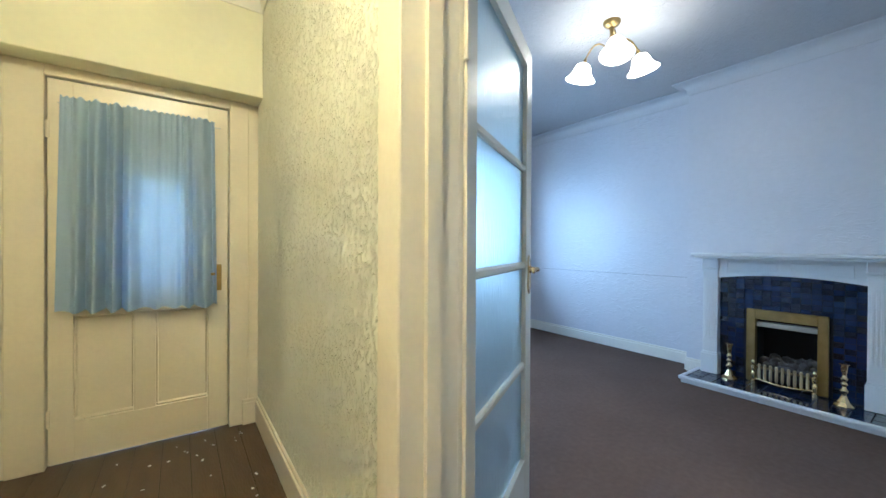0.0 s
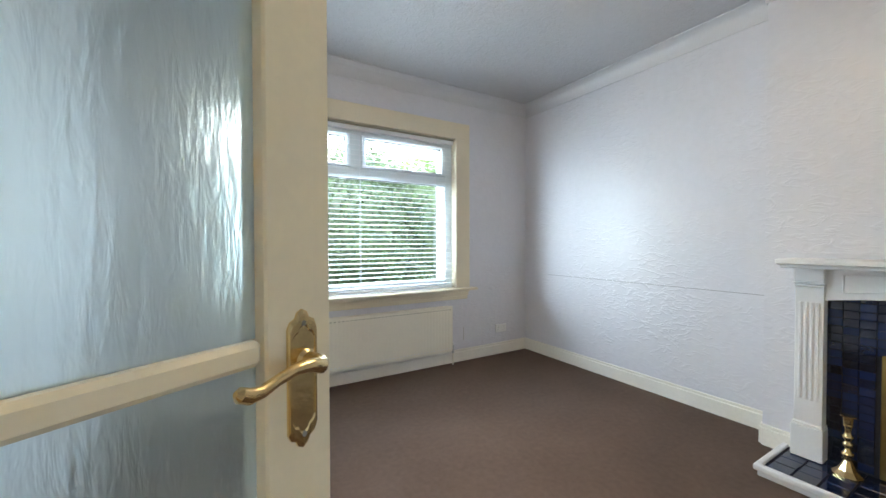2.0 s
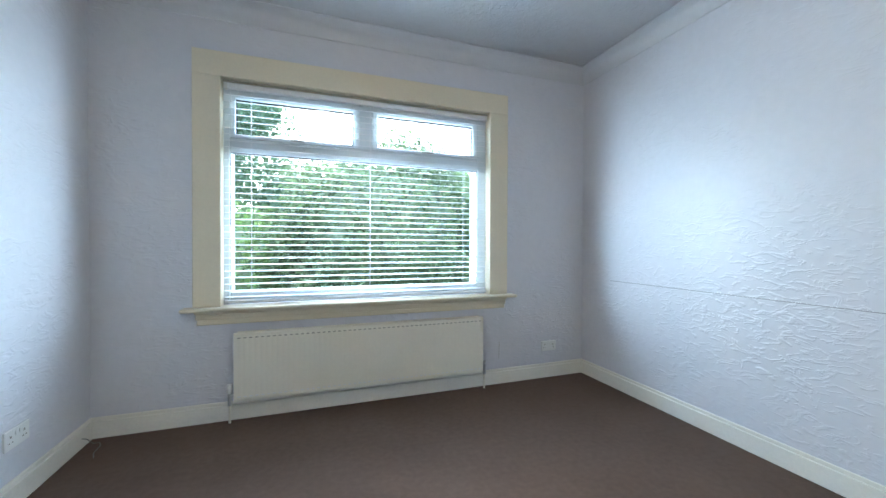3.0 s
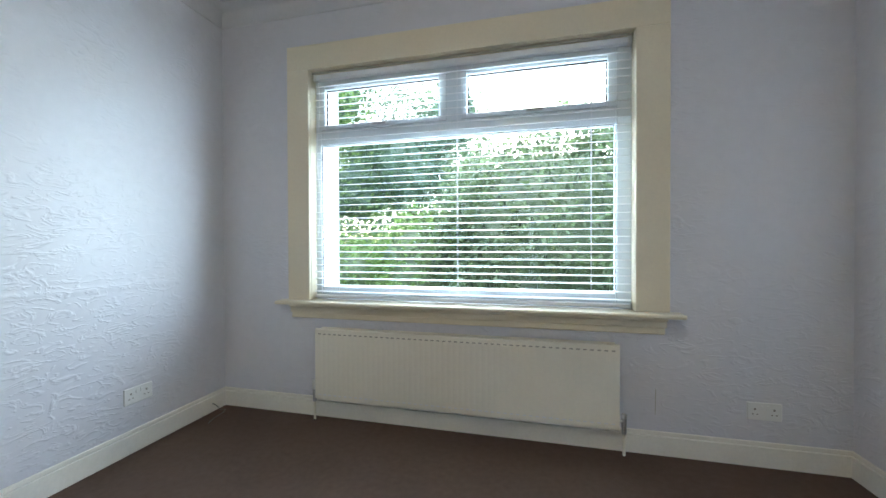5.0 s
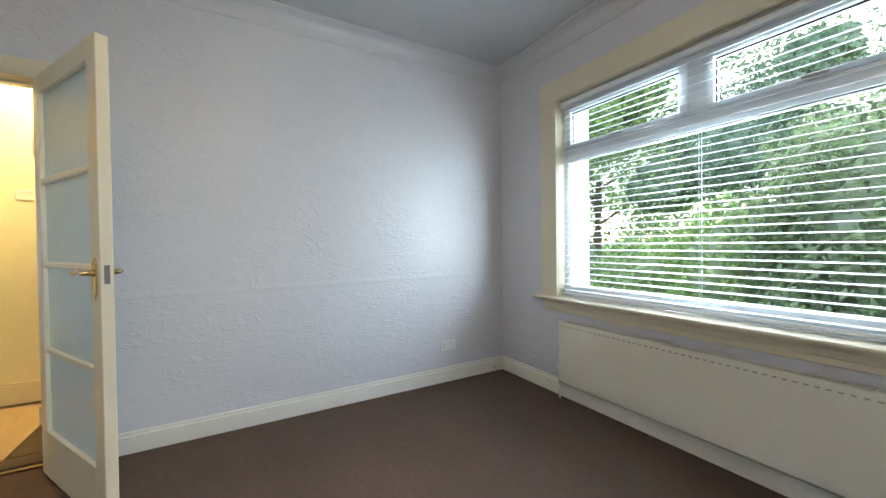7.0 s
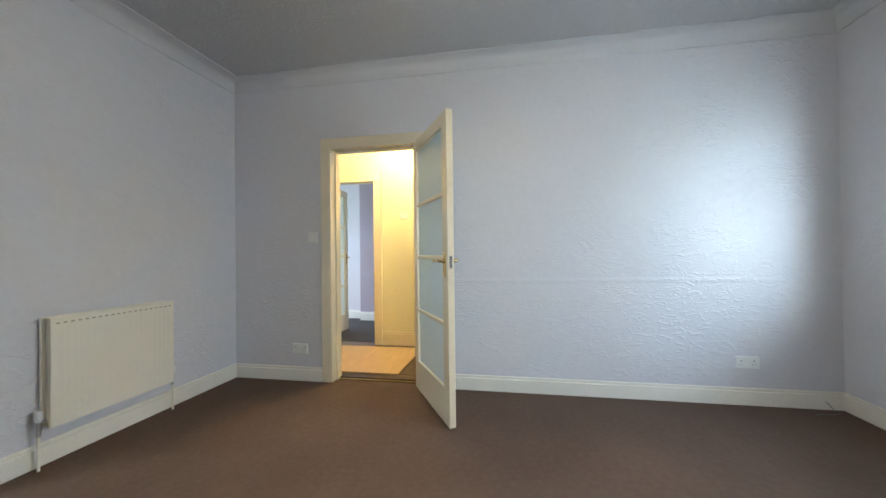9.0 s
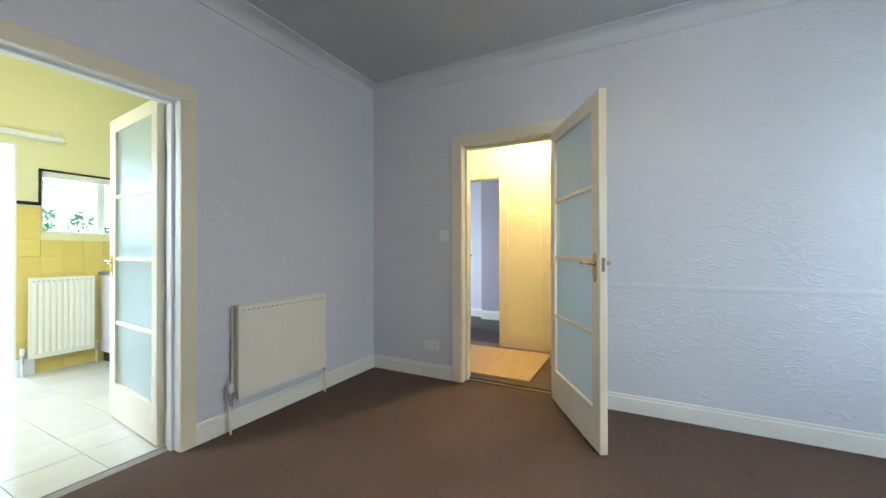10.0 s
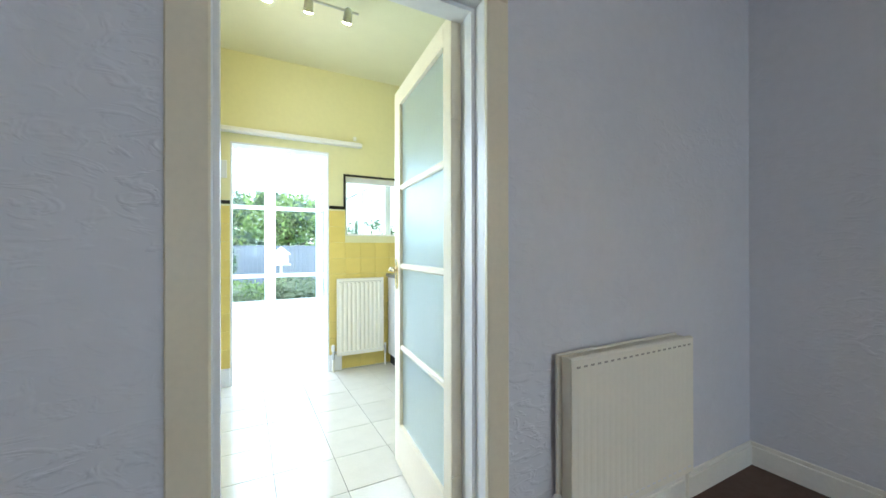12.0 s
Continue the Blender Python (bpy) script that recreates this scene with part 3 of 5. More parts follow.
    for z in (0.3, 1.65):
        bm = boxes(((-0.004, mid - 0.018, z - 0.045), (0, mid + 0.018, z + 0.045)))
        tube(bm, [(-0.006, t0 if t0 > -0.02 else t1, z - 0.045), (-0.006, t0 if t0 > -0.02 else t1, z + 0.045)], 0.006)
        part("hinge", bm, M_GLOSS, d, "painted-over butt hinge")
    return d


glazed_door("glazed_door", (2.385, 1.515, 0), 29.8, 0.785, 0.0, 0.044, (-1, 1), "cream wooden door with four obscured panes, standing open to the carpet")
glazed_door("glazed_door", (4.112, -0.309, 0), -95.5, 0.76, -0.04, 0.0, (-1, 1), "white kitchen door with four obscured panes, standing open")
glazed_door("glazed_door", (1.0, -0.075, 0), 181.0, 0.74, -0.04, 0.0, (-1, 1), "cream door with obscured panes, open into the far room")


def window_north():
    w = structure("window_1", boxes(((3.0, 4.55, 0.735), (3.068, 4.62, 2.2), 0.004), ((4.85, 4.55, 0.735), (4.95, 4.62, 2.2), 0.004), ((3.068, 4.55, 0.735), (4.85, 4.62, 0.815), 0.004),
                                    ((3.068, 4.55, 2.115), (4.85, 4.62, 2.2), 0.004), ((3.068, 4.55, 1.737), (4.85, 4.62, 1.83), 0.004), ((3.905, 4.551, 1.83), (4.0, 4.619, 2.115), 0.004)), M_UPVC, "white plastic double-glazed window with two top lights", "window")
    for x0, x1 in ((3.068, 3.905), (4.0, 4.85)):
        sash = part("top_light", boxes(((x0, 4.54, 1.832), (x0 + 0.034, 4.6, 2.113), 0.004), ((x1 - 0.046, 4.54, 1.832), (x1, 4.6, 2.113), 0.004), ((x0 + 0.034, 4.54, 1.832), (x1 - 0.046, 4.6, 1.856), 0.004), ((x0 + 0.034, 4.54, 2.09), (x1 - 0.046, 4.6, 2.113), 0.004)), M_UPVC, w)
        part("gasket", boxes(((x0 + 0.034, 4.562, 1.856), (x0 + 0.042, 4.566, 2.09)), ((x1 - 0.054, 4.562, 1.856), (x1 - 0.046, 4.566, 2.09)), ((x0 + 0.042, 4.562, 2.08), (x1 - 0.054, 4.566, 2.09))), M_GASKET, sash, "black rubber gasket")
        part("catch", boxes((((x0 + x1) / 2 - 0.05, 4.518, 1.838), ((x0 + x1) / 2 + 0.04, 4.54, 1.852), 0.004)), M_CHROME, sash, "window catch")
        g = part("pane", boxes(((x0 + 0.034, 4.572, 1.856), (x1 - 0.046, 4.578, 2.09))), M_GLASS, sash, "clear glass")
        g.visible_shadow = False
    part("gasket", boxes(((3.068, 4.558, 0.815), (3.072, 4.563, 1.737)), ((4.846, 4.558, 0.815), (4.85, 4.563, 1.737)), ((3.076, 4.558, 1.727), (4.842, 4.563, 1.737))), M_GASKET, w, "black rubber gasket")
    g = part("pane", boxes(((3.068, 4.572, 0.815), (4.85, 4.578, 1.737))), M_GLASS, w, "clear glass")
    g.visible_shadow = False
    part("sill", boxes(((2.82, 4.395, 0.712), (5.14, 4.55, 0.735), 0.008, 2)), M_GLOSS, w, "cream painted window board")
    part("apron", boxes(((2.885, 4.452, 0.69), (5.075, 4.485, 0.712), 0.004), ((2.89, 4.462, 0.655), (5.07, 4.485, 0.69), 0.003), ((2.895, 4.47, 0.62), (5.065, 4.485, 0.655), 0.004)), M_GLOSS, w, "moulded cream apron")
    for lo, hi in (((2.875, 4.463, 0.735), (3.03, 4.485, 2.195)), ((4.925, 4.463, 0.735), (5.085, 4.485, 2.195)), ((2.875, 4.463, 2.195), (5.085, 4.485, 2.35))):
        part("surround", boxes((lo, hi, 0.003)), M_GLOSS, w, "broad flat cream surround")
    part("outer_reveal", boxes(((2.99, 4.621, 0.70), (3.052, 4.80, 2.215)), ((4.895, 4.621, 0.70), (4.96, 4.80, 2.215)), ((2.9, 4.621, 0.66), (5.05, 4.86, 0.70))), M_WHITE, w, "white painted outer reveal and sill")
    part("reveal", boxes(((3.0, 4.486, 0.735), (3.03, 4.55, 2.2)), ((4.925, 4.486, 0.735), (4.95, 4.55, 2.2)), ((3.03, 4.486, 2.195), (4.925, 4.55, 2.21))), M_GLOSS, w)


window_north()


def venetian_blind():
    b = thing("venetian_blind", (3.978, 4.522, 0.742), "white slatted venetian blind, lowered with its slats open", "blind")
    hw = 0.938
    part("head_rail", boxes(((-hw, -0.018, 1.40), (hw, 0.018, 1.432), 0.003)), M_SLAT, b)
    part("rail_lip", boxes(((-hw - 0.004, -0.026, 1.433), (hw + 0.004, -0.018, 1.446), 0.002)), M_OLDSEAM, b, "dull brown lip along the head rail")
    part("bottom_rail", boxes(((-hw, -0.014, 0.006), (hw, 0.014, 0.024), 0.004)), M_SLAT, b)
    bm = bmesh.new()
    sec = [(-0.0125, -0.0012), (-0.006, 0.0005), (0.0, 0.0011), (0.006, 0.0005), (0.0125, -0.0012)]
    rows = [[bm.verts.new((x, y, z + dz)) for y, z in sec] for x, dz in ((-hw, 0.0005), (hw, 0.0005), (hw, -0.0005), (-hw, -0.0005))]
    for k in range(4):
        r, q = rows[k], rows[(k + 1) % 4]
        for j in range(4):
            bm.faces.new((r[j], q[j], q[j + 1], r[j + 1]))
    for j in (0, 4):
        bm.faces.new([rows[k][j] for k in range(4)])
    me = to_mesh("slat", bm, M_SLAT)
    for k in range(32):
        s = new("slat", me)
        s.parent = b
        s.matrix_basis = pose(0, 0, 0.045 + k * 0.0425, 10 + 1.5 * random.random(), 0.08 * (random.random() - 0.5), 0)
    for x in (-0.78, 0.0, 0.74):
        bm = boxes(((x - 0.001, -0.0145, 0.02), (x + 0.001, -0.0135, 1.4)), ((x - 0.001, 0.0135, 0.02), (x + 0.001, 0.0145, 1.4)))
        part("ladder_cord", bm, M_SLAT, b)
    bm = bmesh.new()
    tube(bm, [(-0.90 + 0.012 * math.sin(k), -0.024, 1.40 - k * 0.1) for k in range(11)], 0.0018, 5)
    part("pull_cord", bm, M_SLAT, b)
    for x in (-hw, hw - 0.02):
        part("bracket", boxes(((x, -0.022, 1.395), (x + 0.02, 0.022, 1.44), 0.002)), M_PLASTIC, b)


venetian_blind()


def radiator(name, at, rz, width, z0, z1, label, pitch, depth=0.07, double=False, flute=0.0035):
    """A pressed steel panel radiator; back to the wall at y = 0, front towards +y."""
    r = thing(name, at, label, "radiator", rz)
    hw, h = width / 2, z1 - z0
    bm = bmesh.new()
    n = max(4, int(width / pitch))
    xs, fs = [-hw], [0.0]
    for k in range(n):
        a = -hw + 0.02 + (width - 0.04) * k / n
        p = (width - 0.04) / n
        xs += [a + p * 0.12, a + p * 0.30, a + p * 0.70, a + p * 0.88]
        fs += [0.0, flute, flute, 0.0]
    xs.append(hw), fs.append(0.0)
    levels = [(z0, 0.0, -0.014), (z0 + 0.004, 0.0, 0.0), (z0 + 0.035, 0.0, 0.0), (z0 + 0.05, 1.0, 0.0), (z1 - 0.05, 1.0, 0.0), (z1 - 0.035, 0.0, 0.0), (z1 - 0.006, 0.0, 0.0), (z1, 0.0, -0.014)]
    grid = [[bm.verts.new((x, depth + back + f * on, z)) for x, f in zip(xs, fs)] for z, on, back in levels]
    for a, b in zip(grid, grid[1:]):
        for k in range(len(xs) - 1):
            bm.faces.new((a[k], a[k + 1], b[k + 1], b[k]))
    part("front_panel", bm, M_RAD, r, "cream enamelled pressed panel")
    part("panel_body", boxes(((-hw, depth - 0.016, z0 + 0.002), (hw, depth - 0.0045, z1 - 0.002))), M_RAD, r)
    if double:
        part("back_panel", boxes(((-hw, 0.02, z0), (hw, 0.034, z1), 0.003)), M_RAD, r)
    bm = bmesh.new()
    m = int(width / 0.012)
    for k in range(m):
        x = -hw + 0.02 + (width - 0.04) * k / (m - 1)
        box(bm, (x - 0.0008, 0.03, z0 + 0.03), (x + 0.0008, depth - 0.016, z1 - 0.012))
    # Single-panel fins are near black, the gap's shade put into their colour.
    part("convector", bm, M_RAD if double else M_DARK, r, "close-set convector fins")
    bm = boxes(((-hw + 0.01, 0.022, z1 - 0.014), (hw - 0.01, 0.028, z1 - 0.004)), ((-hw + 0.01, depth - 0.02, z1 - 0.012), (hw - 0.01, depth - 0.014, z1 - 0.002)))
    for k in range(m):
        x = -hw + 0.015 + (width - 0.03) * k / (m - 1)
        box(bm, (x - 0.002, 0.028, z1 - 0.010), (x + 0.002, depth - 0.02, z1 - 0.006))
    part("top_grille", bm, M_RAD, r, "slotted top grille")
    # Dimple shading sits in the colour: upper dashes dark, lower dashes white.
    for z, mm in ((z1 - 0.032, M_OLDSEAM), (z0 + 0.03, M_WHITE)):
        bm = bmesh.new()
        c = int(width / 0.034)
        for k in range(c):
            x = -hw + 0.03 + (width - 0.06) * k / (c - 1)
            box(bm, (x - 0.009, depth - 0.002, z - 0.0035), (x + 0.009, depth + 0.0012, z + 0.0035), 0.001)
        part("pressed_seam", bm, mm, r, "row of short pressed dimples, shading put into their colour")
    for x in (-hw + 0.12, hw - 0.12):
        part("wall_bracket", boxes(((x - 0.015, 0, z0 + 0.05), (x + 0.015, 0.022, z1 - 0.05))), M_RAD, r)
    for s in (-1, 1):
        x = s * (hw + 0.028)
        bm = bmesh.new()
        tube(bm, [(s * (hw - 0.005), depth * 0.6, z0 + 0.035), (x, depth * 0.6, z0 + 0.035)], 0.010)
        tube(bm, [(x, depth * 0.6, z0 + 0.05), (x, depth * 0.6, z0 - 0.03)], 0.012)
        v = part("valve", bm, M_CHROME, r, "chrome radiator valve")
        bm = bmesh.new()
        lathe(bm, [(0.012, 0), (0.017, 0.006), (0.018, 0.045), (0.014, 0.058), (0.004, 0.06)] if s == 1 or double else [(0.011, 0), (0.012, 0.025), (0.004, 0.028)], 14, Matrix.Translation((x, depth * 0.6, z0 + 0.045)))
        part("valve_cap", bm, M_PLASTIC, v, "white plastic cap", True)
        bm = bmesh.new()
        tube(bm, [(x, depth * 0.6, z0 - 0.03), (x, depth * 0.6, 0.0)], 0.0075)
        part("pipe", bm, M_RAD, r, "painted feed pipe", True)
    return r


radiator("radiator", (3.974, Y1, 0), 180, 1.722, 0.142, 0.575, "long low cream panel radiator under the window", 0.033, 0.095, flute=0.0005)
radiator("radiator", (3.435, Y0, 0), 0, 0.71, 0.205, 0.778, "small cream double panel radiator beside the kitchen door", 0.033, 0.10, True, flute=0.0005)


def fireplace():
    f = thing("fireplace_surround", (BX, FY, 0), "white painted wooden fire surround with fluted pilasters", "fireplace")
    # local x is out of the wall, to -x of the world
    part("mantel_shelf", boxes(((-0.255, -0.575, 1.068), (-0.001, 0.575, 1.095), 0.005), ((-0.235, -0.56, 1.05), (-0.001, 0.56, 1.068), 0.003)), M_WHITE, f, "white mantel shelf")
    for s in (-1, 1):
        y0, y1 = sorted((s * 0.425, s * 0.535))
        p = part("pilaster", boxes(((-0.10, y0, 0.24), (-0.001, y1, 0.95), 0.002)), M_WHITE, f)
        for k in range(4):
            yc = y0 + 0.022 + k * (y1 - y0 - 0.044) / 3
            part("flute", boxes(((-0.1045, yc - 0.006, 0.36), (-0.0995, yc + 0.006, 0.87), 0.002)), M_WHITE, p)
        part("plinth", boxes(((-0.118, y0 - 0.008, 0.056), (-0.001, y1 + 0.008, 0.225), 0.003), ((-0.112, y0 - 0.004, 0.225), (-0.001, y1 + 0.004, 0.24), 0.004)), M_WHITE, p)
        part("capital", boxes(((-0.112, y0 - 0.004, 0.95), (-0.001, y1 + 0.004, 0.962), 0.003), ((-0.118, y0 - 0.008, 0.965), (-0.001, y1 + 0.008, 0.975), 0.003), ((-0.113, y0 - 0.004, 0.975), (-0.001, y1 + 0.004, 1.05), 0.003)), M_WHITE, p)
    bm = bmesh.new()
    n = 24
    rows = []
    for k in range(n + 1):
        y = -0.425 + 0.85 * k / n
        z = 0.885 + 0.035 * (1 - (y / 0.425) ** 2)
        rows.append([bm.verts.new(q) for q in ((-0.09, y, z), (-0.09, y, 1.05), (-0.001, y, 1.05), (-0.001, y, z))])
    for a, b in zip(rows, rows[1:]):
        for k in range(4):
            bm.faces.new((a[k], a[(k + 1) % 4], b[(k + 1) % 4], b[k]))
    bm.faces.new(rows[0]), bm.faces.new(rows[-1])
    fr = part("frieze", bm, M_WHITE, f, "arched frieze board")
    for s in (-1, 1):
        bm = bmesh.new()
        pts = [(-0.0905, s * (0.04 + 0.32 * k / 10), 0.955 - 0.025 * (k / 10) ** 2) for k in range(11)]
        tube(bm, pts, 0.004, 6)
        tube(bm, [pts[0], (-0.0905, s * 0.04, 1.02)], 0.004, 6), tube(bm, [(-0.0905, s * 0.04, 1.02), (-0.0905, s * 0.36, 1.02)], 0.004, 6), tube(bm, [(-0.0905, s * 0.36, 1.02), pts[-1]], 0.004, 6)
        part("panel_bead", bm, M_WHITE, fr)
    # tiled insert
    ins = thing("tiled_insert", (BX, FY, 0), "dark blue glazed brick tiles round the gas fire", "tile panel")
    part("backing", boxes(((-0.036, 0.235, 0.05), (-0.001, 0.425, 0.93)), ((-0.036, -0.425, 0.05), (-0.001, -0.235, 0.93)), ((-0.036, -0.235, 0.62), (-0.001, 0.235, 0.93))), M_GROUTBLUE, ins)
    me = to_mesh("tile", boxes(((-0.006, -0.0275, -0.0195), (0.0, 0.0275, 0.0195), 0.0018)), M_TILEBLUE)
    for r in range(21):
        z = 0.082 + r * 0.041
        for c in range(15):
            y = -0.399 + c * 0.057
            if abs(y) < 0.23 and z < 0.645:
                continue
            o = new("tile", me)
            o.parent = ins
            o.matrix_basis = pose(-0.036 + 0.0012 * random.random(), y, z, 0, 0.8 * (random.random() - 0.5), 0.8 * (random.random() - 0.5))
    # gas fire
    g = thing("gas_fire", (BX, FY, 0.05), "brass-framed coal-effect gas fire set in the chimney", "fire")
    part("brass_frame", boxes(((-0.058, 0.18, 0.01), (-0.0, 0.238, 0.595), 0.004), ((-0.058, -0.238, 0.01), (-0.0, -0.18, 0.595), 0.004), ((-0.058, -0.18, 0.515), (-0.0, 0.18, 0.595), 0.004)), M_OLDBRASS, g, "broad dulled brass frame")
    part("firebox", boxes(((0.16, -0.185, 0.0), (0.17, 0.185, 0.515)), ((0.0, -0.187, 0.0), (0.17, -0.18, 0.515)), ((0.0, 0.18, 0.0), (0.17, 0.187, 0.515)), ((0.0, -0.18, 0.508), (0.17, 0.18, 0.515)), ((0.0, -0.18, 0.0), (0.17, 0.18, 0.01))), M_DARK, g, "sooty black firebox")
    part("canopy", boxes(((-0.035, -0.178, 0.455), (0.03, 0.178, 0.495), 0.004)), M_OLDSEAM, g, "tan metal canopy strip")
    part("burner_tray", boxes(((-0.03, -0.17, 0.012), (0.15, 0.17, 0.11))), M_DARK, g)
    rng = random.Random(4)
    for k in range(34):
        bm = bmesh.new()
        bmesh.ops.create_icosphere(bm, subdivisions=1, radius=0.026 + 0.012 * rng.random())
        for v in bm.verts:
            v.co *= 0.75 + 0.5 * rng.random()
        row = k // 12
        o = part("coal", bm, M_COAL, g)
        o.location = (-0.005 + 0.05 * row + 0.02 * rng.random(), -0.145 + (k % 12) * 0.0265, 0.12 + 0.028 * row + 0.03 * rng.random())
    # fret in front
    fret = thing("fire_fret", (BX - 0.10, FY, 0.056), "brass fret with turned posts on the hearth", "fire fret")
    part("bar", boxes(((-0.008, -0.17, 0.13), (0.008, 0.17, 0.142), 0.002)), M_BRASS, fret)
    bm = bmesh.new()
    tube(bm, [(-0.03 * (1 - (k / 5 - 1) ** 2), -0.17 + 0.034 * k, 0.045 - 0.012 * (1 - (k / 5 - 1) ** 2)) for k in range(11)], 0.009, 8)
    part("bar", bm, M_BRASS, fret, "", True)
    for s in (-1, 1):
        bm = bmesh.new()
        lathe(bm, [(0.018, 0), (0.018, 0.03), (0.010, 0.036), (0.015, 0.06), (0.016, 0.085), (0.009, 0.10), (0.016, 0.115), (0.016, 0.145), (0.008, 0.152), (0.015, 0.168), (0.010, 0.186), (0.002, 0.192)], 14, Matrix.Translation((-0.005, s * 0.178, 0)))
        part("post", bm, M_BRASS, fret, "turned brass post", True)
    for k in range(9):
        bm = bmesh.new()
        lathe(bm, [(0.006, 0.04), (0.010, 0.06), (0.010, 0.115), (0.006, 0.135), (0.010, 0.15), (0.009, 0.162), (0.002, 0.168)], 10, Matrix.Translation((-0.008, -0.14 + k * 0.035, 0)))
        part("upright", bm, M_PLASTICBRASS, fret, "pale brass upright", True)
    # hearth
    h = thing("hearth", (BX, FY, 0), "low hearth with a white moulded edge and blue tiles", "hearth")
    part("edge", boxes(((-0.405, -0.605, 0.028), (-0.37, 0.605, 0.058), 0.008, 2), ((-0.37, -0.605, 0.028), (-0.001, -0.575, 0.058), 0.006), ((-0.37, 0.575, 0.028), (-0.001, 0.605, 0.058), 0.006), ((-0.39, -0.59, 0), (-0.36, 0.59, 0.028), 0.003), ((-0.36, -0.59, 0), (-0.001, -0.56, 0.028)), ((-0.36, 0.56, 0), (-0.001, 0.59, 0.028))), M_WHITE, h, "white moulded edging")
    part("bed", boxes(((-0.37, -0.575, 0.0), (-0.001, 0.575, 0.046))), M_GROUTBLUE, h)
    me = to_mesh("tile", boxes(((-0.044, -0.044, 0), (0.044, 0.044, 0.007), 0.002)), M_TILEBLUE)
    for r in range(4):
        for c in range(12):
            o = new("tile", me)
            o.parent = h
            o.matrix_basis = pose(-0.322 + r * 0.0905, -0.515 + c * 0.0937, 0.0455 + 0.001 * random.random(), 0.6 * (random.random() - 0.5), 0.6 * (random.random() - 0.5), 0)


M_PLASTICBRASS = mat("pale_brass", (0.75, 0.62, 0.38), 0.3, 0.9, vary=0.1)
fireplace()


def candlestick():
    c = thing("candlestick", (0, 0, 0), "tall turned brass candlestick on the tiled hearth", "candlestick", group="candlesticks on the hearth")
    bm = bmesh.new()
    lathe(bm, [(0.056, 0), (0.056, 0.008), (0.050, 0.014), (0.034, 0.03), (0.024, 0.05), (0.017, 0.068), (0.013, 0.075)], 8)
    part("base", bm, M_BRASS, c, "eight-sided brass foot")
    bm = bmesh.new()
    lathe(bm, [(0.012, 0.072), (0.011, 0.085), (0.020, 0.10), (0.023, 0.108), (0.012, 0.122), (0.009, 0.135), (0.018, 0.148), (0.018, 0.156), (0.009, 0.168), (0.016, 0.18), (0.021, 0.19), (0.013, 0.20), (0.010, 0.215), (0.013, 0.235), (0.018, 0.245), (0.013, 0.25)], 20)
    part("stem", bm, M_BRASS, c, "", True)
    bm = bmesh.new()
    lathe(bm, [(0.013, 0.25), (0.017, 0.256), (0.018, 0.282), (0.027, 0.288), (0.027, 0.293), (0.012, 0.295)], 20)
    part("socket", bm, M_BRASS, c, "", True)
    return c


cs = candlestick()
cs.matrix_world = pose(5.525, 1.925, 0.053)
copy_thing(cs, pose(5.525, 1.27, 0.053, 0, 0, 20))


def ceiling_light(x, y):
    c = thing("ceiling_light", (x, y, H), "antique brass ceiling light with three lit opal glass shades", "ceiling light")
    bm = bmesh.new()
    lathe(bm, [(0.055, 0), (0.055, -0.012), (0.045, -0.028), (0.02, -0.04), (0.012, -0.06), (0.012, -0.14), (0.024, -0.155), (0.03, -0.18), (0.022, -0.205), (0.008, -0.225), (0.002, -0.235)], 20)
    part("stem", bm, M_OLDBRASS, c, "", True)
    for k, ang in enumerate((100, 218, -34)):
        a = radians(ang)
        d = Vector((math.cos(a), math.sin(a), 0))
        up = Vector((0, 0, 1))
        bm = bmesh.new()
        tube(bm, [d * (0.02 + 0.16 * t) + up * (-0.18 + 0.075 * math.sin(math.pi * t * 0.95) - 0.02 * t) for t in (j / 12 for j in range(13))], 0.0055, 8)
        tube(bm, [d * 0.18 + up * -0.19, d * 0.185 + up * -0.225], 0.012, 8)
        part("arm", bm, M_OLDBRASS, c, "curved brass arm", True)
        bm = bmesh.new()
        tube(bm, [d * (0.03 + 0.035 * math.sin(2.6 * t)) + up * (-0.20 - 0.045 * t + 0.012 * math.sin(6 * t)) for t in (j / 10 for j in range(11))], 0.0035, 6)
        part("scroll", bm, M_OLDBRASS, c, "small brass scroll", True)
        bm = bmesh.new()
        m = Matrix.Translation(d * 0.19 + up * -0.215) @ Matrix.Rotation(radians(-14), 4, Vector((-d.y, d.x, 0)))
        lathe(bm, [(0.018, 0.0), (0.042, -0.012), (0.055, -0.035), (0.062, -0.062), (0.078, -0.09), (0.096, -0.108), (0.100, -0.116), (0.094, -0.112), (0.06, -0.075), (0.04, -0.03), (0.01, -0.012)], 24, m)
        part("shade", bm, M_SHADE, c, "glowing bell-shaped opal shade", True)


ceiling_light(4.17, 2.185)


